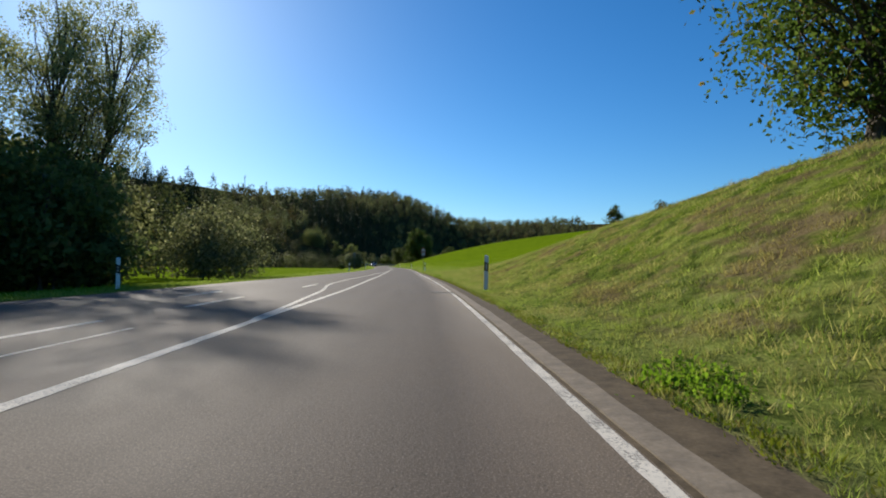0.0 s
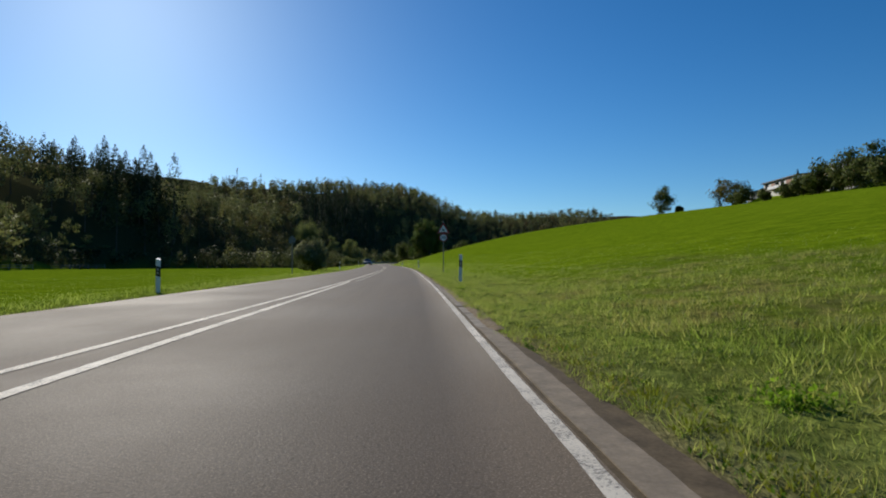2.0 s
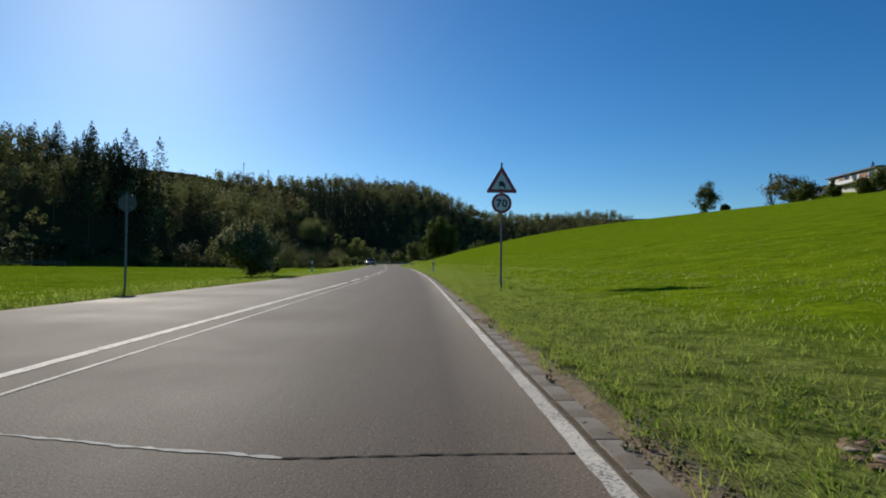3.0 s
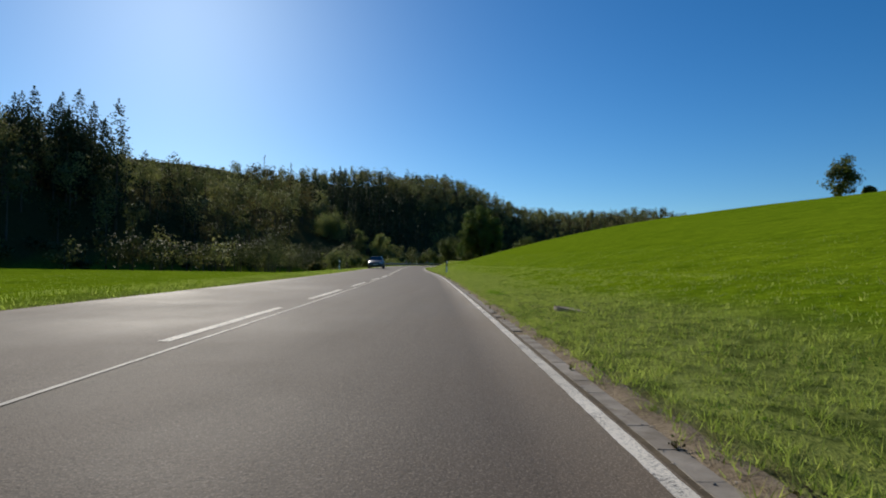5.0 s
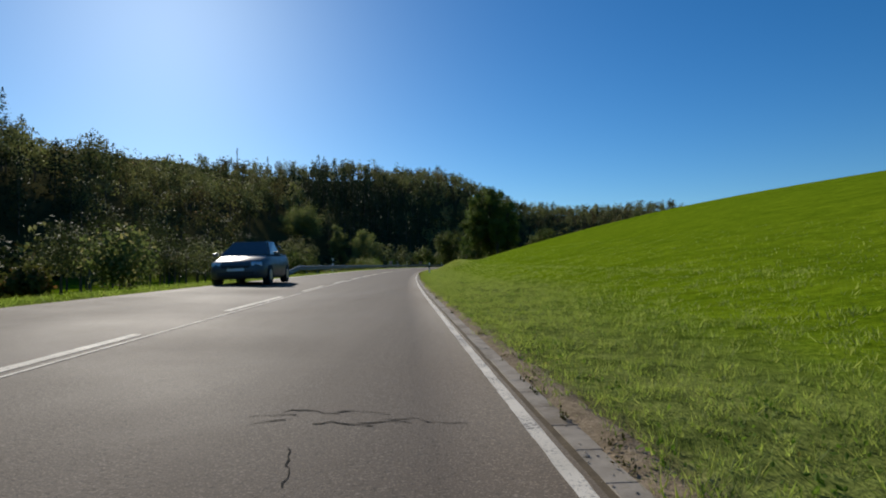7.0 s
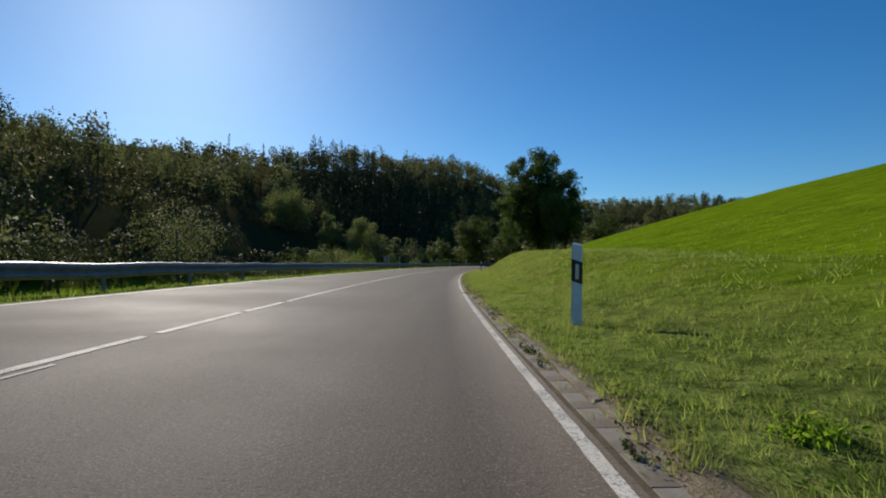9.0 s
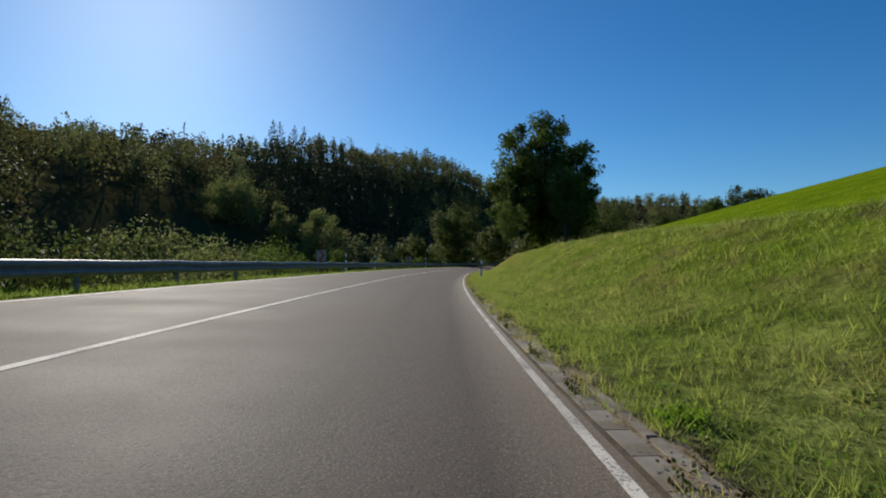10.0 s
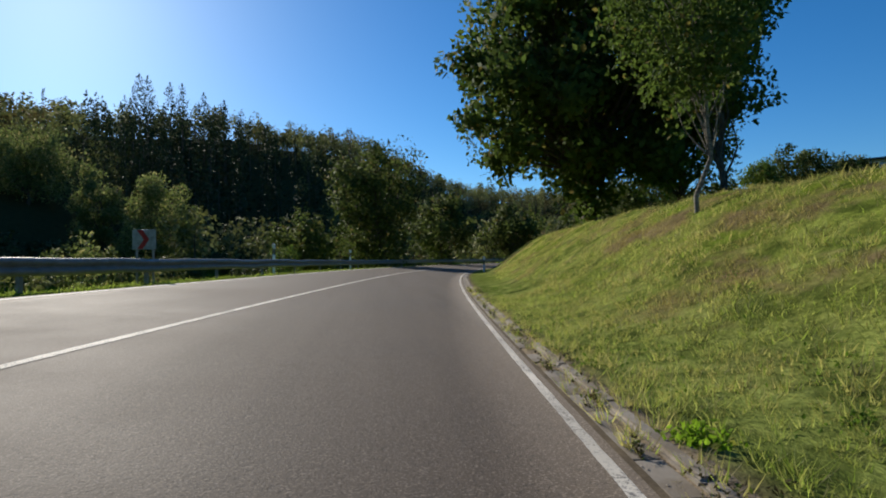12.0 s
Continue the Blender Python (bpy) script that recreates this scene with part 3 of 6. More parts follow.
def build_road():
    ys = np.arange(-60, 396.0, 1.0)
    el = left_u(ys)
    t = np.linspace(0, 1, 13)
    u = el[:, None] * (1 - t) + 0.075 * t
    y = np.repeat(ys[:, None], 13, 1)
    x = edge(y) + u
    z = road_z(u, y) + 0.0015 * wave(x, y, 3.1, 0.4)
    z[:, -2:] = road_z(u, y)[:, -2:]
    top = np.stack([x, y, z], -1).reshape(-1, 3)
    n, m = len(ys), 13
    i = (np.arange(n - 1)[:, None] * m + np.arange(m - 1)).ravel()
    faces = [np.stack([i, i + 1, i + m + 1, i + m], 1)]
    low = top.copy()
    low[:, 2] -= 0.1
    k = np.arange(n - 1) * m
    off = n * m
    for c in (0, m - 1):
        faces.append(np.stack([k + c, k + c + m, k + c + m + off, k + c + off], 1))
    road = tagged(link_mesh("road", raw_mesh("road", np.concatenate([top, low]), np.concatenate(faces), smooth=True), M["asphalt"]),
                  "grey asphalt country road with worn surface and cracks", "road", kind="structure")
    paint, lift = M["paint"], 0.004

    def line(y0, y1, c, w, name="marking"):
        f = (lambda q: np.interp(q, *c)) if isinstance(c, tuple) else (lambda q: np.full_like(q, c))
        frayed = lambda q, s: 0.09 * w * (np.modf(np.abs(np.sin(q * 12.9898 + 78.233 * s)) * 43758.5453)[0] - 0.5)
        return strip(name, y0, y1, lambda q: f(q) - w / 2 + frayed(q, 0.4), lambda q: f(q) + w / 2 + frayed(q, 2.2), lift, paint, 0.11, road)

    line(-12, 14.62, 0.0, 0.078, "edge_line")
    line(15.6, 27.75, 0.0, 0.078, "edge_line")
    line(28.3, 150.0, 0.0, 0.076, "edge_line")
    line(150.02, 225.3, ([150, 225.3], [-0.004, -0.016]), 0.064, "edge_line")
    line(225.97, 395, -0.018, 0.052, "edge_line")
    line(-30, 69, ([-30, 0, 8, 15, 28, 35, 50, 64, 69], [-2.75, -2.75, -2.88, -2.87, -2.95, -2.84, -2.84, -2.95, -2.97]), 0.115, "centre_line")
    left = ([7.5, 9, 12, 15.7, 17.2, 19.8, 22, 29, 34, 40, 47, 51, 63, 74, 91], [-2.93, -3.0, -3.2, -3.42, -3.58, -3.88, -3.98, -3.98, -3.76, -3.55, -3.47, -3.32, -3.2, -3.1, -3.08])
    for a, b in ((7.5, 17.1), (17.25, 19.7), (19.9, 90.9)):
        line(a, b, left, 0.1, "centre_line")
    for a in (92.2, 98.2, 104.2, 110.2, 116.2, 122, 128, 133.9, 140, 146.1, 153.8, 160.4, 166.0, 172.6, 179, 185.3, 191.6, 197.8, 204):
        line(a, a + 3.8, -3.08, 0.105, "dash")
    for a, b in ((211.5, 213.9), (214.1, 216.35), (216.6, 218.75), (218.95, 220.7), (221.0, 223.9), (224.0, 255.4), (255.6, 263.2), (263.45, 395)):
        line(a, b, -3.08, 0.088, "centre_line")
    line(69, 215, ([69, 90, 150, 215], [-2.76, -2.74, -2.92, -2.95]), 0.035, "old_line")
    for a, b, c in ((3.0, 7.2, -4.66), (9.5, 12.5, -4.58), (18.0, 20.9, -4.38), (-3, 0.5, -4.7)):
        line(a, b, c, 0.11, "dash")
    line(2.0, 6.4, -3.9, 0.05, "old_line")
    line(188, 395, (np.arange(188, 396.0), left_u(np.arange(188, 396.0)) + 0.16), 0.12, "edge_line")
    # turning arrow on the side lane
    bm = bmesh.new()
    x0, y0 = float(edge(14.0)), 14.0
    pts = [(-5.95, -1.3), (-5.8, -1.3), (-5.8, 0.35), (-5.62, 0.35), (-5.88, 1.2), (-6.14, 0.35), (-5.95, 0.35)]
    bm.faces.new([bm.verts.new((x0 + a, y0 + b, lift)) for a, b in pts])
    part("arrow", bm, paint, road)

    def crack(points, w, material, seed, name="crack", gaps=0.3):
        """A jagged line with breaks; gaps: share of it that has closed up."""
        r = random.Random(seed)
        bm = bmesh.new()
        dense, wander = [], 0.0
        jag = 0.022 if gaps else 0.006
        for (a, b), (c, d) in zip(points[:-1], points[1:]):
            n = max(2, int(math.hypot(c - a, d - b) / 0.04))
            for i in range(n):
                wander = 0.75 * wander + r.gauss(0, jag * 0.55)
                dense.append((a + (c - a) * i / n + wander * 0.7, b + (d - b) * i / n + wander + r.uniform(-jag, jag) * 0.6))
        dense.append(points[-1])
        prev, state, left = None, 1, r.randint(4, 10)
        for i, (u, y) in enumerate(dense):
            left -= 1
            if left <= 0 and gaps:
                state = 0 if r.random() < gaps else 1
                left = r.randint(2, 7)
            q = dense[min(i + 1, len(dense) - 1)]
            p = dense[max(i - 1, 0)]
            t = Vector((q[0] - p[0], q[1] - p[1])).normalized()
            h = w * r.uniform(0.2, 1.1) / (2.6 if gaps else 2)
            xy = (float(edge(y)) + u, y)
            row = [bm.verts.new((xy[0] - s * t.y * h, xy[1] + s * t.x * h, float(road_z(u, y)) + 0.0028)) for s in (1, -1)]
            if prev and state:
                bm.faces.new((prev[0], prev[1], row[1], row[0]))
            prev = row
        bmesh.ops.delete(bm, geom=[v for v in bm.verts if not v.link_faces], context="VERTS")
        return part(name, bm, material, road)

    tar, joint = M["tar"], M["joint"]
    crack([(-2.58, 14.56), (-1.94, 14.35), (-1.42, 14.29), (-0.94, 14.16), (-0.53, 14.15), (-0.29, 14.25), (-0.12, 14.26)], 0.013, tar, 1, gaps=0.15)
    crack([(-1.43, 14.32), (-1.43, 14.74), (-1.41, 15.29), (-1.43, 16.25), (-1.39, 16.81)], 0.018, tar, 2, gaps=0.15)
    crack([(-1.39, 16.9), (-1.41, 18.0), (-1.48, 20.0)], 0.013, tar, 3, gaps=0.5)
    crack([(-2.0, 25.55), (-1.9, 25.72), (-1.85, 25.98), (-1.86, 26.28)], 0.02, tar, 4, gaps=0.15)
    crack([(-1.86, 26.28), (-1.97, 26.92), (-2.08, 27.38), (-2.04, 28.01)], 0.014, tar, 5)
    crack([(-2.04, 28.01), (-2.12, 29.0), (-2.1, 29.5)], 0.013, tar, 6, gaps=0.5)
    crack([(-2.03, 26.46), (-1.86, 26.52), (-1.77, 26.7)], 0.013, tar, 16, gaps=0.2)
    crack([(-1.68, 25.79), (-1.43, 25.85), (-1.35, 25.99), (-1.29, 26.39), (-1.23, 26.49)], 0.011, tar, 17)
    crack([(-1.62, 26.94), (-1.42, 27.0), (-1.23, 26.96), (-1.19, 26.65)], 0.011, tar, 18)
    fine = random.Random(61)
    for s in range(16):
        # hairline cracks spreading from the long ones
        u, y, a = fine.uniform(-2.5, -1.3), fine.uniform(25.3, 29.0), fine.uniform(0, 3.1)
        walk_pts = [(u, y)]
        for _ in range(fine.randint(3, 6)):
            a += fine.gauss(0, 0.7)
            u, y = u + 0.13 * math.cos(a), y + 0.2 * math.sin(a)
            walk_pts.append((u, y))
        crack(walk_pts, 0.009, tar, 80 + s, gaps=0.35)
    crack([(-2.5, 37.15), (-2.35, 37.5), (-2.3, 37.7)], 0.013, tar, 7)
    crack([(-0.45, 37.75), (-0.2, 37.8)], 0.02, tar, 8)
    crack([(-2.7, 72.75), (-2.29, 72.66), (-1.7, 72.5), (-1.1, 72.38)], 0.034, joint, 9, "joint", 0.0)
    crack([(-1.1, 72.38), (-0.6, 72.42), (0.0, 72.45)], 0.018, tar, 10, "joint", 0.0)
    crack([(-2.95, 226.42), (-2.46, 226.22), (-2.07, 226.07), (-1.67, 225.97), (-1.2, 225.88)], 0.028, joint, 11, "joint", 0.0)
    crack([(-1.06, 225.88), (-0.52, 225.9), (-0.05, 225.91)], 0.02, tar, 12, "joint", 0.0)
    crack([(-1.25, 166.95), (-1.05, 167.0), (-0.8, 166.93), (-0.55, 166.98), (-0.1, 166.9)], 0.014, tar, 13)
    crack([(-1.0, 166.5), (-0.95, 166.2), (-1.0, 165.8)], 0.011, tar, 14)
    for s, (a, b) in enumerate(((-1.2, 166.87), (-1.12, 167.06), (-0.95, 166.86), (-0.88, 167.05), (-0.75, 166.88))):
        crack([(a, b), (a + 0.12, b + 0.05), (a + 0.26, b - 0.02)], 0.02, tar, 40 + s)
    crack([(-2.5, 277.5), (-1.6, 277.2), (-1.0, 276.9)], 0.012, tar, 15)
    return road


def mound(u, y):
    """Height of the silt and soil that has washed into the gutter beside the slabs."""
    bend = ease((y - 205) / 25)
    lumps = wave(u * 3.0, y, 0.13, 3.0) + 0.9 * wave(u * 2.0, y, 0.37, 1.2) + 0.7 * wave(u, y, 1.9, 5.0)
    rise = ease((u - 0.15) / 0.13)
    return -0.01 + 0.0075 * lumps * (0.5 + 0.5 * rise) + (0.024 - 0.014 * bend) * rise + 0.004 * bend


def build_gutter():
    """Shaped concrete gutter with an asphalt shoulder at first, then a row of paving slabs with a half-buried kerb behind."""
    g = thing("gutter", pose(0, 0, 0), "concrete gutter strip along the road edge with worn paving slabs", "gutter", kind="structure")
    ragged = lambda q, s: 0.012 * wave(q, q * 0.3, 0.4, s) + 0.008 * wave(q, q, 0.11, s + 1)
    strip("concrete_channel", -30, 53, lambda q: 0.085 + 0.5 * ragged(q, 0.3), lambda q: 0.238 + ragged(q, 1.0), 0.009, M["gutter"], 0.15, g, 0.08)
    strip("asphalt_shoulder", -30, 53, 0.2, lambda q: np.interp(q, [-30, 0, 25, 36, 46, 53], [0.46, 0.48, 0.6, 0.62, 0.46, 0.26]) + 2 * ragged(q, 2.0), 0.006, M["gutter_dark"], 0.15, g, 0.08)
    strip("joint_band", -30, 330, 0.052, lambda q: 0.082 + 0.4 * ragged(q, 3.0), 0.0022, M["gutter_dark"], 0.15, g)
    r = random.Random(5)

    def block(name, w, l, h, bevel, segments, material):
        bm = bmesh.new()
        box(bm, -w / 2, w / 2, -l / 2, l / 2, -0.07, h)
        top = [e for e in bm.edges if all(v.co.z > h - 0.01 for v in e.verts)]
        bmesh.ops.bevel(bm, geom=top, offset=bevel, segments=segments, affect="EDGES")
        me = bpy.data.meshes.new(name)
        bm.to_mesh(me)
        bm.free()
        me.materials.append(material)
        return me

    def row(me, name, u0, pitch, y0, y1, singles, tilt, dz, turn, gone, material):
        """A row of alike pieces: single ones where the road is passed closest, the rest in one mesh."""
        base = np.array([v.co[:] for v in me.vertices])
        polys = [tuple(p.vertices) for p in me.polygons]
        rest_v, rest_f, y = [], [], y0
        while y < y1:
            a = math.atan2(float(edge(y + 1) - edge(y - 1)), 2)
            m = pose(float(edge(y)) + u0 + r.uniform(-0.004, 0.004), y, r.uniform(*dz) + (0.018 * float(ease((y - 266) / 12)) if name == "kerb_stone" else 0.0), r.uniform(-tilt, tilt), r.uniform(-tilt, tilt) * 2, -math.degrees(a) + r.uniform(-turn, turn))
            if not (225.1 < y < 226.1) and r.random() > gone(y):
                if any(a0 < y < a1 for a0, a1 in singles):
                    ob = new(name, me)
                    ob.parent, ob.matrix_world = g, m
                else:
                    rot = np.array(m)
                    for p in polys:
                        rest_f.append(tuple(i + len(rest_v) for i in p))
                    rest_v += (base @ rot[:3, :3].T + rot[:3, 3]).tolist()
            y += pitch
        whole = bpy.data.meshes.new(name + "s")
        whole.from_pydata(rest_v, [], rest_f)
        tagged(link_mesh(name + "s", whole, material, g), kind="stuff")

    row(block("slab", 0.108, 0.329, 0.0, 0.003, 1, M["slab"]), "slab", 0.139, 0.332, 53.2, 330, ((57, 90), (122, 156), (212, 240), (280, 290)), 0.14, (-0.001, 0.0012), 0.8, lambda y: 0.04 if y < 200 else 0.08, M["slab"])
    row(block("kerb_stone", 0.078, 0.992, 0.012, 0.016, 3, M["slab"]), "kerb_stone", 0.242, 1.0, 205.0, 330, ((212, 300),), 0.2, (-0.008, 0.002), 0.5, lambda y: 0.25 if y < 200 else 0.06, M["slab"])
    # silt and soil
    ys, us = np.arange(52.8, 330, 0.14), np.array([0.085, 0.11, 0.14, 0.165, 0.19, 0.215, 0.24, 0.27, 0.3, 0.34, 0.4])
    y, u = np.meshgrid(ys, us, indexing="ij")
    z = mound(u, y)
    z[:, 0], z[:, -1] = -0.02, -0.05
    n, m = len(ys), len(us)
    i = (np.arange(n - 1)[:, None] * m + np.arange(m - 1)).ravel()
    me = raw_mesh("silt", np.stack([edge(y) + u, y, z], -1).reshape(-1, 3), np.stack([i, i + 1, i + m + 1, i + m], 1), smooth=True)
    link_mesh("silt", me, M["dirt"], g, "brown silt and soil lying in the gutter")


# ---------------------------------------------------------------- grass
def build_grass(name, y0, y1, u0, u1, per_m2, h, w, dry, label, seed, side=1, fall_off=0.0, bunch=1, mat="grass", spread=0.035, lift=-0.004, lean=(0.15, 1.2), bare=-0.5):
    """Single blades, or tufts of blades that lean out from their middle."""
    r = np.random.default_rng(seed)
    n = int((y1 - y0) * (u1 - u0) * per_m2 / bunch)
    y = r.uniform(y0, y1, n)
    t = r.random(n) ** (1 + fall_off)
    tuft = np.repeat(r.uniform(0.55, 1.35, n), bunch)
    du, dy = r.normal(0, spread, n * bunch) * (bunch > 1), r.normal(0, spread, n * bunch) * (bunch > 1)
    y, t = np.repeat(y, bunch) + dy, np.repeat(t, bunch)
    n *= bunch
    t = np.clip(t * (u1 - u0) + du, 0, u1 - u0)
    u = u0 + t if side > 0 else left_u(y) - 0.02 - (u0 + t)
    x = edge(y) + u
    # clumps and gaps
    clump = wave(x, y, 0.31, seed) + 0.7 * wave(x, y, 0.83, seed + 2) + 0.6 * wave(x, y, 2.7, seed + 4)
    keep = clump + r.normal(0, 0.7, n) > bare
    _, rough = bank_part(u, y)
    keep |= (rough > 0.5) & (r.random(n) < 0.45)
    ragged = 0.05 * np.sin(y * 3.1) + 0.06 * wave(y, y * 0.4, 0.35, 2.0)
    shoulder = np.interp(y, [-30, 0, 25, 36, 46, 53, 60, 200, 225, 268, 280, 400], [0.46, 0.48, 0.6, 0.62, 0.46, 0.27, 0.24, 0.23, 0.29, 0.29, 0.36, 0.36])
    keep &= (u > shoulder + ragged) | (side < 0) | (mat != "grass") | (u1 < 0.5)
    x, y, u, clump, rough, tuft, du, dy = (q[keep] for q in (x, y, u, clump, rough, tuft, du, dy))
    n = len(x)
    z = turf_z(u, y)
    z = np.where((u > 0.06) & (u < 0.6) & (y > 53), np.maximum(z, mound(u, y)), z) + lift
    hh = h * np.interp(y, [0, 30, 60, 120, 205, 240, 265, 290], [0.8, 0.8, 0.95, 1.0, 1.0, 1.1, 1.1, 0.85]) * r.uniform(0.45, 1.25, n) * tuft * (1 + 0.35 * np.clip(clump, -1, 1.5)) * (1 + 0.3 * rough)
    ww = w * r.uniform(0.6, 1.3, n)
    a, bow = r.uniform(0, 2 * np.pi, n), r.uniform(*lean, n)
    b = np.where(bunch > 1, np.arctan2(dy, du) + r.normal(0, 0.7, n), r.uniform(0, 2 * np.pi, n))
    px, py = np.cos(a) * ww / 2, np.sin(a) * ww / 2
    base = np.stack([x, y, z], -1)
    tip = base + np.stack([np.cos(b) * bow * hh, np.sin(b) * bow * hh, hh], -1)
    v = np.stack([base - np.stack([px, py, 0 * px], -1), base + np.stack([px, py, 0 * px], -1), tip], 1).reshape(-1, 3)
    f = np.arange(3 * n).reshape(-1, 3)
    dryness = np.clip(dry + (0.42 + 0.2 * ease((u - 2.0) / 1.2)) * ease((y - 270) / 14) * (side > 0) + rough * np.where(y < 70, 0.7 * (0.5 + wave(x, y, 0.9, 3.0)), 0.5 * (0.3 + wave(x, y, 0.9, 3.0))) + r.normal(0, 0.16, n), 0, 1) * (r.random(n) < 0.75)
    me = raw_mesh(name, v, f, {"dry": np.repeat(dryness, 3), "rough": np.repeat(rough * withering(u, y), 3), "clumpy": np.repeat(np.maximum(rough * ease((u - 0.8) / 1.5), (0.35 + 0.35 * ease((y - 195) / 20)) * ease((5 - u) / 2)) * (1 - 0.75 * ease((y - 262) / 12)), 3)})
    return tagged(link_mesh(name, me, M[mat]), label, "grass", kind="stuff")


def build_herbs(name, y0, y1, u0, u1, patches, leaves, leaf, label, seed, mat="herb", size=(0.04, 0.22), stand=0.024):
    """Patches of low broad-leaved herbs among the grass."""
    r = np.random.default_rng(seed)
    y, u = r.uniform(y0, y1, patches), u0 + r.random(patches) ** 1.5 * (u1 - u0)
    size = r.uniform(*size, patches)
    pick = r.integers(0, patches, patches * leaves)
    y, u = y[pick] + r.normal(0, 1, len(pick)) * size[pick], np.maximum(u[pick] + r.normal(0, 0.8, len(pick)) * size[pick], np.minimum(u0 + 0.02, 1) if u0 < 0.2 else np.interp(y[pick], [0, 25, 36, 46, 53], [0.5, 0.62, 0.64, 0.48, 0.3]))
    x = edge(y) + u
    z = turf_z(u, y)
    z = np.where((u > 0.06) & (u < 0.6) & (y > 53), np.maximum(z, mound(u, y)), z)
    c = np.stack([x, y, z + np.abs(r.normal(0, stand, len(x))) + 0.008], -1)
    v, f = leaf_quads(c, leaf, r, -0.3, np.stack([0.2 * r.normal(size=len(x)), 0.2 * r.normal(size=len(x)), np.ones(len(x))], -1), 0.35)
    return tagged(link_mesh(name, raw_mesh(name, v, f), M[mat]), label, "herbs", kind="stuff")


# ---------------------------------------------------------------- trees
def leaf_quads(c, size, r, droop=0.0, out=None, loose=0.55):
    """Pointed leaf tufts round the centres c."""
    n = len(c)
    d = r.normal(size=(n, 3))
    d[:, 2] -= droop
    d /= np.linalg.norm(d, axis=1, keepdims=True) + 1e-9
    side = r.normal(size=(n, 3))
    if out is not None:
        side = out / (np.linalg.norm(out, axis=1, keepdims=True) + 1e-9) + loose * side
    s = np.cross(d, side)
    s /= np.linalg.norm(s, axis=1, keepdims=True) + 1e-9
    sz = (size * r.uniform(0.6, 1.3, n))[:, None]
    up = np.cross(d, s)
    v = np.stack([c - d * sz * 0.5, c + s * sz * 0.32 + up * sz * 0.1, c + d * sz * 0.55, c - s * sz * 0.32 + up * sz * 0.08], 1).reshape(-1, 3)
    f = np.arange(4 * n).reshape(-1, 4)
    return v, f


def face_out(v, f, out):
    """Turns each leaf's front towards out."""
    q = v.reshape(len(f), -1, 3)
    turn = np.sum(np.cross(q[:, 1] - q[:, 0], q[:, 2] - q[:, 0]) * out, -1) < 0
    f = f.copy()
    f[turn] = f[turn][:, ::-1]
    return f


def unit(a):
    return a / (np.linalg.norm(a, axis=-1, keepdims=True) + 1e-9)


def ball(g, n):
    """Points in the unit ball, more of them towards its skin."""
    d = g.normal(size=(n, 3))
    return d / (np.linalg.norm(d, axis=1, keepdims=True) + 1e-9) * g.random((n, 1)) ** 0.28


def limb(bm, pts, r0, r1, sides=7):
    prev = None
    for i, p in enumerate(pts):
        p = Vector(p)
        q, o = Vector(pts[min(i + 1, len(pts) - 1)]), Vector(pts[max(i - 1, 0)])
        t = (q - o).normalized()
        a = t.cross(Vector((0.3, 0.9, 0.1))).normalized()
        b = t.cross(a)
        rr = r0 + (r1 - r0) * i / (len(pts) - 1)
        ring = [bm.verts.new(p + (a * math.cos(2 * math.pi * k / sides) + b * math.sin(2 * math.pi * k / sides)) * rr) for k in range(sides)]
        if prev:
            for k in range(sides):
                bm.faces.new((prev[k], prev[(k + 1) % sides], ring[(k + 1) % sides], ring[k]))
        prev = ring
    bm.faces.new(prev)


def bend(a, b, r, n=6, sag=0.12):
    a, b = Vector(a), Vector(b)
    length = (b - a).length
    side = Vector((r.gauss(0, 1), r.gauss(0, 1), abs(r.gauss(0, 1)))) * length * sag
    return [a.lerp(b, i / n) + side * math.sin(math.pi * i / n) * 0.6 + Vector((r.gauss(0, 1), r.gauss(0, 1), 0)) * length * 0.012 * (0 < i < n) for i in range(n + 1)]


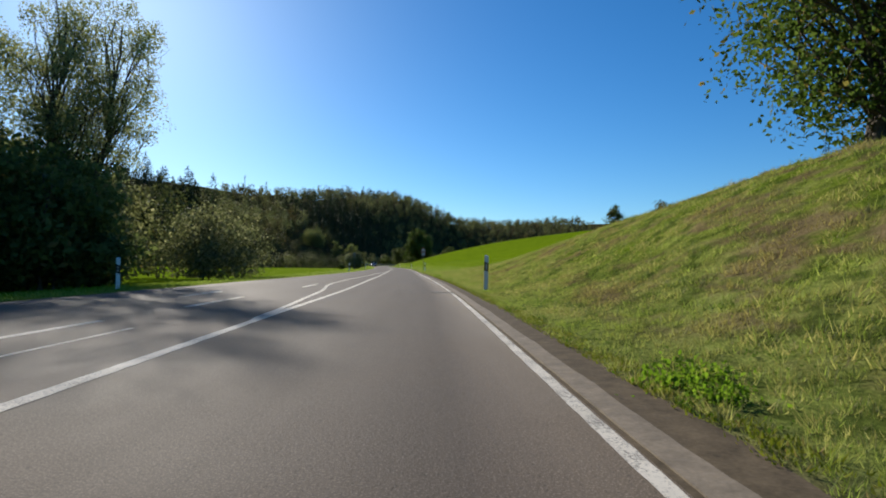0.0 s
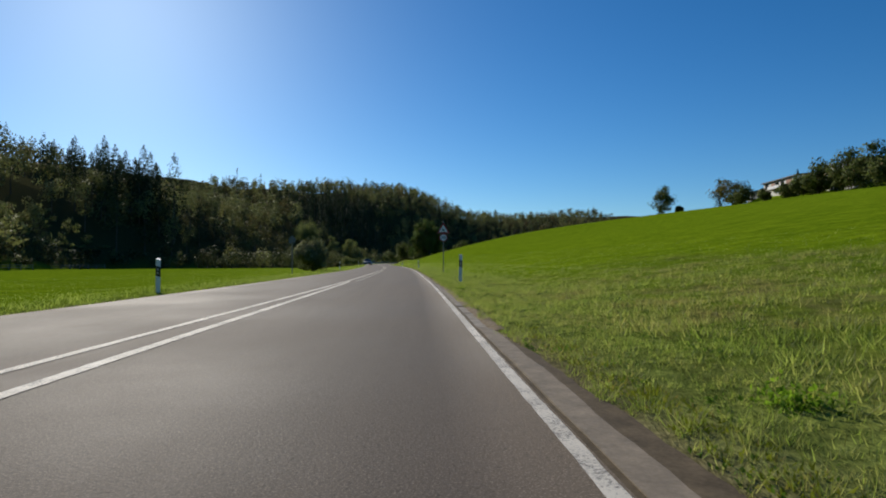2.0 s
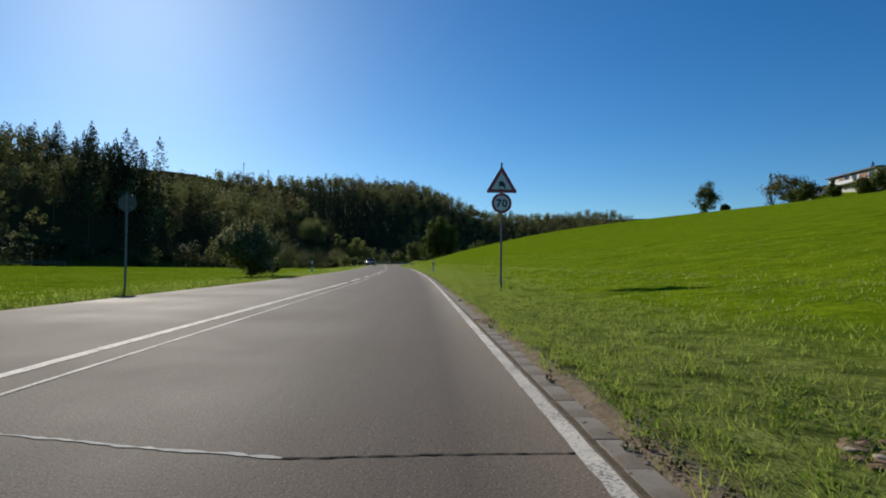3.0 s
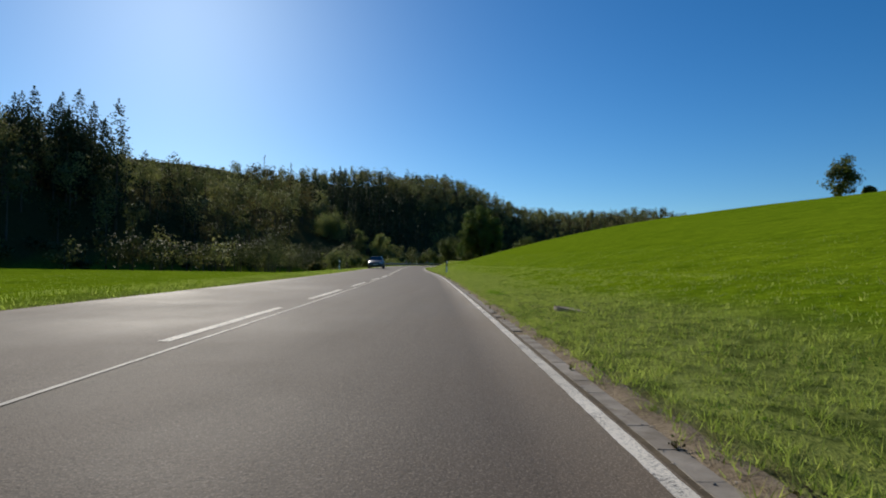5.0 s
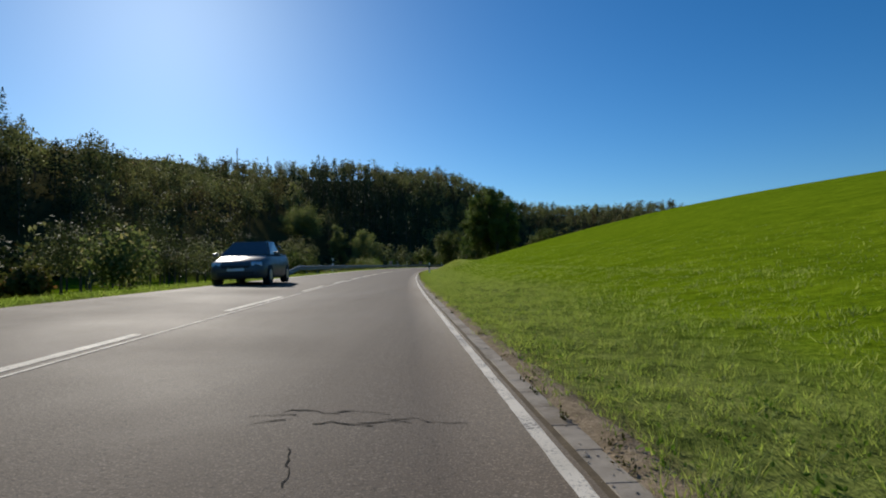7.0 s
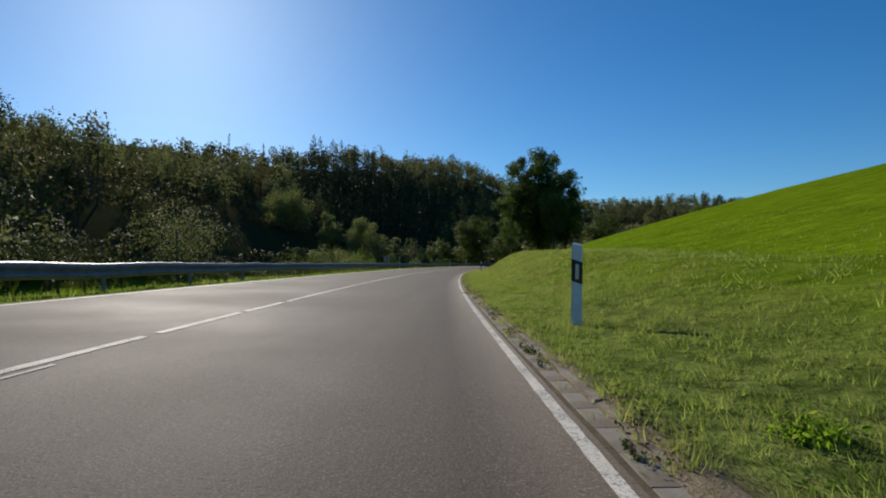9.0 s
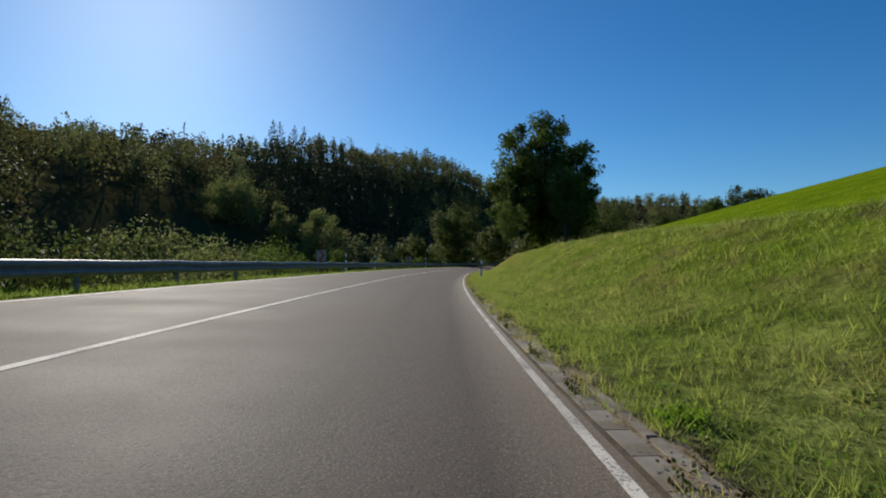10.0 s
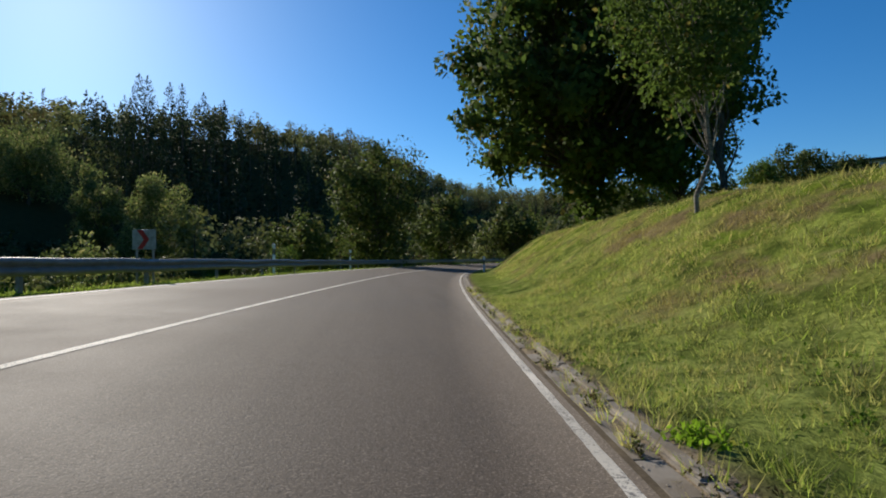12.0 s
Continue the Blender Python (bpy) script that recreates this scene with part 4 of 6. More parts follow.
def tree(name, at, tall, wide, clear, leaves, leaf, foliage, label, category="tree", bark="bark", seed=1, lumps=26, girth=None, stems=1,
         lean=(0, 0), squash=1.0, thin=0.0, droop=0.1, group="", fluff=1.0, low_cut=0.35, airy=0.0, shoots=0, soft=True):
    """A trunk with limbs and a crown of many leaves in uneven lumps. clear: height of the lowest leaves."""
    r, g = random.Random(seed), np.random.default_rng(seed)
    root = thing(name, pose(*at), label, category, group)
    girth = girth or tall * 0.022
    ctr = Vector((lean[0], lean[1], (tall + clear) / 2))
    rz, rx = (tall - clear) / 2, wide / 2
    centres = []
    for i in range(lumps):
        while True:
            d = Vector((r.gauss(0, 1), r.gauss(0, 1), r.gauss(0, 1))).normalized()
            k = r.uniform(0.35, 0.86)
            low = 1 - low_cut * max(0, -d.z)
            p = ctr + Vector((d.x * rx * k * low, d.y * rx * k * low * squash, d.z * rz * k))
            if all((p - q).length > 0.2 * wide / (lumps / 22) ** 0.4 for q in centres) or r.random() < 0.12:
                break
        centres.append(p)
    bm = bmesh.new()
    for s in range(stems):
        foot = Vector((r.uniform(-1, 1), r.uniform(-1, 1), 0)) * (0.0 if stems == 1 else wide * 0.1)
        head = Vector((lean[0], lean[1], 0)) + Vector((r.uniform(-1, 1) * wide * 0.16 * (stems > 1), r.uniform(-1, 1) * wide * 0.16 * (stems > 1), tall * (0.86 if thin else 0.72)))
        spine = bend(foot - Vector((0, 0, 0.25)), head, r, 9, 0.04)
        limb(bm, spine, girth / (stems ** 0.5), girth * 0.16, 8)
        mine = centres[s::stems]
        for c in mine:
            start = spine[min(8, max(2, int(9 * max(0.12, (c.z - tall * 0.16 - 0.25 * (c - ctr).xy.length) / (tall * 0.9)))))]
            arm = bend(start, c, r, 5)
            limb(bm, arm, girth * 0.3 / (stems ** 0.5), girth * 0.05, 5 if tall > 12 else 4)
            for _ in range(3 if tall > 12 else 1):
                q = c + Vector((r.gauss(0, 1), r.gauss(0, 1), r.gauss(0, 0.8))) * wide * (0.04 if tall > 12 and not thin else 0.09)
                limb(bm, bend(arm[3], q, r, 3), girth * 0.09, girth * 0.025, 3)
    part("trunk", bm, M[bark], root, smooth=True)
    per, leaf = int(leaves * 0.74) // lumps, leaf * 1.13
    cs, ns = [], []
    tones = np.repeat(g.random(len(centres)), per)
    for c in centres:
        rad = wide * r.uniform(0.09, 0.155) * (26 / lumps) ** 0.33
        sub = ball(g, 12) * rad * 1.25 * fluff
        pick = g.integers(0, 12, per)
        off = sub[pick] + ball(g, per) * rad * 0.9 * fluff * (1, 1, 0.85)
        cs.append(np.array(c) + off)
        ns.append(off)
    for _ in range(shoots):
        # upright shoots that stand out of the crown
        d = Vector((r.gauss(0, 1), r.gauss(0, 1), abs(r.gauss(0, 1.1)))).normalized()
        p = ctr + Vector((d.x * rx, d.y * rx, d.z * rz)) * 0.86
        way = (d * 0.5 + Vector((0, 0, 1))).normalized() * wide * r.uniform(0.09, 0.2)
        step = g.random((70, 1))
        cs.append(np.array(p) + step * np.array(way) + g.normal(0, 0.055, (70, 3)) * (1.25 - step))
        ns.append(g.normal(0, 1, (70, 3)))
        tones = np.concatenate([tones, np.full(70, 0.9)])
    cs, ns = np.concatenate(cs), np.concatenate(ns)
    floor_z = np.maximum(clear * 0.7, 0.12)
    keep = (cs[:, 2] > floor_z) & (g.random(len(cs)) >= thin) & (g.random(len(cs)) >= airy * np.clip(cs[:, 2] / tall, 0, 1) ** 1.2)
    v, f = leaf_quads(cs[keep], leaf, g, droop, ns[keep])
    out = unit(unit(ns[keep]) + 0.7 * unit((cs[keep] - np.array(ctr)) / (rx, rx, rz)) + g.normal(0, 0.35, ns[keep].shape))
    if soft:
        f = face_out(v, f, out)
    link_mesh("crown", raw_mesh("crown", v, f, {"tone": np.repeat(tones[keep], 4)}, normals=np.repeat(out, 4, 0) if soft else None), M[foliage], root)
    return root


def far_trees(name, xyz, tall, wide, tufts, size, foliage, conifer, label, seed, trunks=True):
    """Many far trees in one mesh: their tufts and thin trunks."""
    r = np.random.default_rng(seed)
    n = len(xyz)
    tone = r.random(n)
    if conifer:
        t = r.random((n, tufts)) ** 0.9
        zz = tall[:, None] * (0.1 + 0.9 * t)
        ring = np.round(t * 13) / 13
        rad = wide[:, None] / 2 * (0.03 + 0.97 * (1 - ring) ** 0.68) * r.uniform(0.25, 1.05, (n, tufts)) * (0.75 + 0.5 * (np.abs((t * 13) % 1 - 0.5)))
        a = r.uniform(0, 2 * np.pi, (n, tufts))
        c = xyz[:, None] + np.stack([np.cos(a) * rad, np.sin(a) * rad, zz - 0.18 * rad], -1)
        facing = np.stack([np.cos(a), np.sin(a), 0.6 + 0 * a], -1)
    else:
        lumps = 11
        d = r.normal(size=(n, lumps, 3))
        d /= np.linalg.norm(d, axis=-1, keepdims=True)
        k = r.uniform(0.35, 0.75, (n, lumps, 1))
        half = np.stack([wide / 2, wide / 2, tall * 0.4], -1)[:, None]
        lc = d * k * half + np.stack([0 * tall, 0 * tall, tall * 0.58], -1)[:, None]
        pick = r.integers(0, lumps, (n, tufts))
        q = r.normal(size=(n, tufts, 3))
        q *= (0.85 + 0.25 * r.random((n, tufts, 1))) / np.linalg.norm(q, axis=-1, keepdims=True)
        c = xyz[:, None] + np.take_along_axis(lc, pick[..., None], 1) + q * half * 0.36
        facing = q / half + 0.35 * np.take_along_axis(lc, pick[..., None], 1) / half**1.0 / half
    sz = np.repeat(size * (wide / wide.mean()) ** 0.5, tufts)
    if conifer:
        sz = sz * (0.5 + 0.6 * (1 - t.ravel()))
    v, f = leaf_quads(c.reshape(-1, 3), sz, r, 0.5 if conifer else 0.05, facing.reshape(-1, 3), 0.35)
    out = unit(unit(facing.reshape(-1, 3)) + r.normal(0, 0.22, (n * tufts, 3)))
    f = face_out(v, f, out)
    ob = tagged(link_mesh(name, raw_mesh(name, v, f, {"tone": np.repeat(tone, tufts * 4)}, normals=np.repeat(out, 4, 0)), M[foliage]), label, "woodland", kind="stuff")
    if trunks:
        a = np.arange(5) * 2 * np.pi / 5
        ringv = np.stack([np.cos(a), np.sin(a)], -1)
        rr = 0.012 * tall + 0.05
        lo = np.concatenate([xyz[:, None, :2] + ringv * rr[:, None, None], np.repeat(xyz[:, None, 2:] - 0.4, 5, 1)], -1)
        hi = np.concatenate([xyz[:, None, :2] + ringv * rr[:, None, None] * 0.35, np.repeat((xyz[:, 2] + tall * 0.62)[:, None, None], 5, 1)], -1)
        tv = np.concatenate([lo, hi], 1).reshape(-1, 3)
        k = np.arange(5)
        tf = np.stack([k, (k + 1) % 5, (k + 1) % 5 + 5, k + 5], -1)
        tf = (np.arange(n)[:, None, None] * 10 + tf).reshape(-1, 4)
        link_mesh("trunks", raw_mesh("trunks", tv, tf), M["bark"], ob)
    return ob


def scatter(x0, x1, y0, y1, gap, seed, keep):
    r = np.random.default_rng(seed)
    gx, gy = np.meshgrid(np.arange(x0, x1, gap), np.arange(y0, y1, gap))
    x = (gx + r.uniform(-0.45, 0.45, gx.shape) * gap).ravel()
    y = (gy + r.uniform(-0.45, 0.45, gy.shape) * gap).ravel()
    k = keep(x, y, wood_depth(x, y), r)
    x, y = x[k], y[k]
    return np.stack([x, y, height(x, y)], -1), r


def build_woodland():
    def sort(x, y):
        return wave(x, y, 38, 0.3) + 0.6 * wave(x, y, 13, 1.3)

    def spruce(x, y, r):
        grove = np.exp(-(((x + 72) / 32) ** 2 + ((y - 485) / 42) ** 2)) * 2.6 + np.exp(-(((x + 112) / 26) ** 2 + ((y - 252) / 40) ** 2)) * 0.5 + np.exp(-(((x + 45) / 30) ** 2 + ((y - 430) / 52) ** 2)) * 3.4 + 1.6 * ease((-150 - x) / 30) * ease((400 - y) / 60)
        return sort(x, y) + grove + r.normal(0, 0.25, x.shape) > 0.95

    def wood(lo, hi, gap, seed, close):
        def keep(x, y, d, r):
            clearing = (x < -112) & (y < 330) & (d > 52) & (d < 92)
            near = (y > 195) & (y < 420) & (d < 80)
            felled = (np.abs(x + 102) < 19) & (np.abs(y - 196) < 30) & (d > 2) & (r.random(x.shape) < 0.85)
            glade = (x > -80) & (y > 315) & (y < 395 - 0.5 * (x + 72))
            return (d > lo) & (d <= hi) & ~clearing & ~felled & ~glade & (x < 240) & ((near == close) | (lo >= 80))
        return scatter(-330, 250, -40, 880, gap, seed, keep)

    for lo, hi, gap, tufts, size, seed, close in ((1, 28, 8.6, 640, 0.55, 3, True), (28, 80, 10.2, 340, 0.74, 31, True), (1, 80, 9.2, 180, 1.02, 23, False), (80, 190, 11.4, 110, 1.32, 5, False)):
        p, r = wood(lo, hi, gap, seed, close)
        sp = spruce(p[:, 0], p[:, 1], r)
        light = ~sp & (sort(p[:, 0] + 31, p[:, 1]) + r.normal(0, 0.4, len(p)) > 0.7)
        brown = ~sp & (r.random(len(p)) < 0.12)
        q = p[sp]
        tall = r.uniform(13, 21, len(q)) + 7 * np.exp(-(((q[:, 0] + 70) / 24) ** 2 + ((q[:, 1] - 485) / 26) ** 2))
        far_trees("woodland_spruces", q, tall, r.uniform(7.5, 10.5, len(q)), tufts + 20, size * 1.15, "needle", True, "dark spruce wood on the valley side", seed + 1)
        for mask, name, mat_name, label in ((~sp & ~light & ~brown, "woodland_broadleaf", "wood_leaf", "green broadleaf wood covering the hillside"),
                                            (light & ~brown, "woodland_turning", "wood_pale", "paler yellowing trees among the hillside wood"),
                                            (brown, "woodland_brown", "wood_brown", "brownish autumn trees among the hillside wood")):
            q = p[mask]
            far_trees(name, q, r.uniform(10, 19.5, len(q)), r.uniform(6.0, 11.5, len(q)), tufts, size, mat_name, False, label, seed + 2)
    # young growth on the felled slope
    p, r = scatter(-124, -82, 164, 228, 3.4, 17, lambda x, y, d, r: (d > 3) & (np.abs(x + 102) < 20) & (r.random(x.shape) < 0.8))
    far_trees("young_growth", p, r.uniform(1.6, 4.2, len(p)), r.uniform(2.4, 4.4, len(p)), 90, 0.42, "leaf_pale", False, "pale scrub and young growth on the felled slope", 18, False)
    # low growth along the foot of the wood, its leaf colour darkened for shade
    p, r = scatter(-100, 110, -40, 690, 5.0, 8, lambda x, y, d, r: (d > -4) & (d < 5) & (r.random(x.shape) < 0.8))
    far_trees("woodland_edge", p, r.uniform(3, 8, len(p)), r.uniform(4, 7, len(p)), 110, 0.8, "wood_shaded", False, "shade-darkened scrub along the foot of the wood", 9, False)
    # trees of the valley bottom beyond the guard rail
    p, r = scatter(-66, -24, 208, 372, 5.8, 11, lambda x, y, d, r: (d < 0) & (x < edge(y) - 19 - 5 * ease((250 - y) / 40) - 6 * ease((y - 262) / 25)) & (r.random(x.shape) < 0.75))
    pick, near = r.random(len(p)), (p[:, 0] > edge(p[:, 1]) - 31) & (p[:, 1] < 288)
    for lo, hi, name, mat_name, label in ((0, 0.34, "valley_trees", "wood_leaf", "green trees in the valley bottom behind the guard rail"),
                                          (0.34, 0.74, "valley_trees_dark", "wood_shaded", "shade-darkened green trees in the valley bottom behind the guard rail"),
                                          (0.74, 0.9, "valley_trees_pale", "wood_pale", "yellowing trees in the valley bottom behind the guard rail"),
                                          (0.9, 1, "valley_trees_brown", "wood_brown", "brownish trees in the valley bottom behind the guard rail")):
        # most close trees take the leaves darkened to stand for shade
        for close, tufts, size in ((True, 2300, 0.165), (False, 260, 0.4)):
            q = p[(pick >= lo) & (pick < hi) & (near == close)]
            if len(q):
                low = 1 - 0.58 * ease((q[:, 1] - 268) / 20)
                far_trees(name, q, r.uniform(5, 9.5, len(q)) * low, r.uniform(5, 8, len(q)) * (0.3 + 0.7 * low), tufts, size, ("wood_leaf" if lo > 0.5 else "wood_shaded") if close else mat_name, False, label, 12)
    p, r = scatter(-38, 62, 372, 500, 8.0, 13, lambda x, y, d, r: (d < 0) & (r.random(x.shape) < 0.7) & ((x < edge(y) - 12) | (y > 410)))
    far_trees("valley_trees_far", p, r.uniform(8, 13, len(p)), r.uniform(7, 10, len(p)), 240, 0.85, "wood_leaf", False, "dark trees closing the valley beyond the bend", 14)
    # tall conifers that stand out above the wood
    q = np.array([(-100, 256, 43), (-101, 263, 42), (-104, 258, 39), (-107, 250, 42), (-135, 297, 53), (-142, 308, 58), (-150, 300, 56), (-137, 317, 53),
                  (-84, 478, 62), (-80, 474, 60), (-76, 482, 60.5), (-71, 478, 59), (-66, 484, 58), (-60, 486, 56), (-81, 688, 93)], float)
    # lesser spruces between them
    g = np.random.default_rng(77)
    fill = np.repeat(q[:8], 3, 0) + np.stack([g.normal(0, 4.5, 24), g.normal(0, 4.5, 24), g.uniform(-8, -2.5, 24)], -1)
    q = np.concatenate([q, fill])
    z = height(q[:, 0], q[:, 1])
    far_trees("tall_spruces", np.stack([q[:, 0], q[:, 1], z], -1), q[:, 2] - z, 0.3 * (q[:, 2] - z) + 5.0, 620, 1.0, "needle", True, "tall dark spruces rising above the wood", 15)


# ---------------------------------------------------------------- roadside things
def delineator(m, two_dots=False):
    """White marker post with a slanted top, a black band and a reflector."""
    root = thing("delineator_post", m, "white plastic roadside marker post with slanted black band and reflector", "marker post", "delineator posts")

    def shell(z0, z1, grow, slope0=0.0, slope1=0.0):
        bm = bmesh.new()
        outline = [(-0.06, -0.03), (-0.045, -0.042), (0.045, -0.042), (0.06, -0.03), (0.02, 0.055), (-0.02, 0.055)]
        low = [bm.verts.new((x * grow, y * grow, z0 + slope0 * x)) for x, y in outline]
        top = [bm.verts.new((x * grow, y * grow, z1 + slope1 * x + (0.25 * y if slope1 and z1 > 0.95 else 0))) for x, y in outline]
        bm.faces.new(low[::-1])
        bm.faces.new(top)
        for i in range(6):
            j = (i + 1) % 6
            bm.faces.new((low[i], low[j], top[j], top[i]))
        return bm

    part("body", shell(-0.25, 1.0, 1.0, 0, -0.25), M["white"], root)
    part("band", shell(0.56, 0.81, 1.04, -0.35, -0.35), M["black"], root, "slanted black band")
    if two_dots:
        for z in (0.64, 0.73):
            part("reflector", rod(bmesh.new(), (0, -0.041, z), (0, -0.05, z), 0.026, sides=14), M["reflector"], root, "round reflector")
    else:
        part("reflector", boxes((-0.02, 0.02, -0.05, -0.042, 0.6, 0.77), bevel=0.003), M["reflector"], root, "upright white reflector")
    return root


def disc(bm, x, y, z, r, depth, n=40, inner=None):
    """A round plate facing -y; a ring when inner is given."""
    if inner is None:
        rod(bm, (x, y, z), (x, y + depth, z), r, sides=n)
        return bm
    rings = []
    for rr, yy in ((r, y), (r, y + depth), (inner, y + depth), (inner, y)):
        rings.append([bm.verts.new((x + rr * math.cos(2 * math.pi * k / n), yy, z + rr * math.sin(2 * math.pi * k / n))) for k in range(n)])
    for a in range(4):
        b = (a + 1) % 4
        for k in range(n):
            j = (k + 1) % n
            bm.faces.new((rings[a][k], rings[a][j], rings[b][j], rings[b][k]))
    return bm


def pole(root, top, r=0.03):
    bm = bmesh.new()
    rod(bm, (0, 0, -0.3), (0, 0, top), r, sides=14)
    rod(bm, (0, 0, top), (0, 0, top + 0.02), r * 1.1, r * 0.8, sides=14)
    part("pole", bm, M["post_steel"], root, smooth=False)


def warning_signs(m):
    root = thing("traffic_sign", m, "steel pole with red triangular skid warning and round speed limit sign", "road sign")
    pole(root, 3.5)
    zb, ze = 2.672, 2.672 + 0.76

    def tri(h, y0, y1, cut):
        c = ((0, zb + 0.26),)
        pts = [(-0.45, zb), (0.45, zb), (0, ze)]
        pts = [(c[0][0] + (x - c[0][0]) * h, c[0][1] + (z - c[0][1]) * h) for x, z in pts]
        out = []
        for i, p in enumerate(pts):
            for q in (pts[i - 1], pts[(i + 1) % 3]):
                d = Vector((q[0] - p[0], q[1] - p[1])).normalized() * cut
                out.append((p[0] + d.x, p[1] + d.y))
        return prism(bmesh.new(), out, y0, y1)

    warn = part("warning_plate", tri(1.0, -0.045, -0.04, 0.045), M["red"], root, "red-edged triangular warning plate")
    part("face", tri(0.64, -0.0475, -0.046, 0.02), M["sign_white"], warn)
    part("back", tri(0.985, -0.0395, -0.034, 0.045), M["sign_back"], warn)
    bm = bmesh.new()
    # skidding car over two wavy tracks
    prism(bm, [(-0.085, zb + 0.2), (0.1, zb + 0.165), (0.11, zb + 0.24), (0.075, zb + 0.255), (0.05, zb + 0.315), (-0.05, zb + 0.335), (-0.085, zb + 0.275)], -0.0495, -0.048)
    prism(bm, [(-0.08, zb + 0.165), (-0.045, zb + 0.16), (-0.045, zb + 0.2), (-0.08, zb + 0.2)], -0.0495, -0.048)
    prism(bm, [(0.055, zb + 0.135), (0.09, zb + 0.13), (0.09, zb + 0.17), (0.055, zb + 0.175)], -0.0495, -0.048)
    for x0, s in ((-0.13, 1), (0.03, -1)):
        for k in range(6):
            z = zb + 0.095 + 0.016 * math.sin(k * 1.5 * s)
            z2 = zb + 0.095 + 0.016 * math.sin((k + 1) * 1.5 * s)
            prism(bm, [(x0 + k * 0.024, z), (x0 + (k + 1) * 0.024, z2), (x0 + (k + 1) * 0.024, z2 + 0.016), (x0 + k * 0.024, z + 0.016)], -0.0495, -0.048)
    part("pictogram", bm, M["sign_black"], warn, "black skidding car pictogram")
    zc = 2.385
    limit = part("limit_plate", disc(bmesh.new(), 0, -0.045, zc, 0.282, 0.005), M["red"], root, "red-edged round speed limit plate")
    part("face", disc(bmesh.new(), 0, -0.0475, zc, 0.212, 0.0015), M["sign_white"], limit)
    part("back", disc(bmesh.new(), 0, -0.0395, zc, 0.278, 0.006), M["sign_back"], limit)
    for digit, x in (("7", -0.083), ("0", 0.083)):
        text = bpy.data.curves.new("numeral", "FONT")
        text.body, text.size, text.extrude, text.align_x = digit, 0.3, 0.0008, "CENTER"
        text.offset = 0.009
        text.materials.append(M["sign_black"])
        numeral = new("numeral", text)
        numeral.parent, numeral.matrix_local = limit, Matrix.Translation((x, -0.0495, zc - 0.105)) @ Matrix.Rotation(radians(90), 4, "X")
        numeral["label"] = "black numeral"
    for z in (2.3, 2.47, 2.85, 3.15):
        part("clamp", boxes((-0.05, 0.05, -0.034, 0.034, z - 0.02, z + 0.02)), M["steel"], root)
    return root


def sign_from_behind(m):
    root = thing("traffic_sign", m, "grey back of a round road sign on a steel pole", "road sign")
    pole(root, 2.56)
    plate = part("plate", disc(bmesh.new(), 0, 0.04, 2.3, 0.235, 0.006), M["sign_back"], root, "bare metal sign back")
    part("rim", disc(bmesh.new(), 0, 0.03, 2.3, 0.24, 0.02, 40, 0.228), M["sign_back"], plate)
    for z in (2.2, 2.4):
        part("clamp", boxes((-0.17, 0.17, 0.025, 0.039, z - 0.02, z + 0.02)), M["steel"], root)
    return root


def chevron_sign(m, wide=1.0, tall=0.5, z0=1.25):
    root = thing("chevron_sign", m, "red and white bend marker board on steel posts", "road sign", "bend markers")
    for x in (-wide * 0.35, wide * 0.35):
        bm = bmesh.new()
        rod(bm, (x, 0.03, -0.4), (x, 0.03, z0 + tall), 0.03, sides=10)
        part("post", bm, M["post_steel"], root)
    board = part("board", boxes((-wide / 2, wide / 2, -0.012, 0.0, z0, z0 + tall), bevel=0.004), M["board_white"], root)
    bm = bmesh.new()
    n = 2 if wide > 1.5 * tall else 1
    s, zm = wide / 2, z0 + tall / 2
    for k in range(n):
        x = -wide / 2 + k * s + (0.03 if n == 2 else 0.2 * wide)
        w = s * 0.48
        e = 0.012
        prism(bm, [(x, z0 + e), (x + w, z0 + e), (x + w + tall * 0.36, zm), (x + w, z0 + tall - e), (x, z0 + tall - e), (x + tall * 0.36, zm)], -0.0145, -0.0125)
    part("chevron", bm, M["red"], board, "red arrow stripes")
    return root


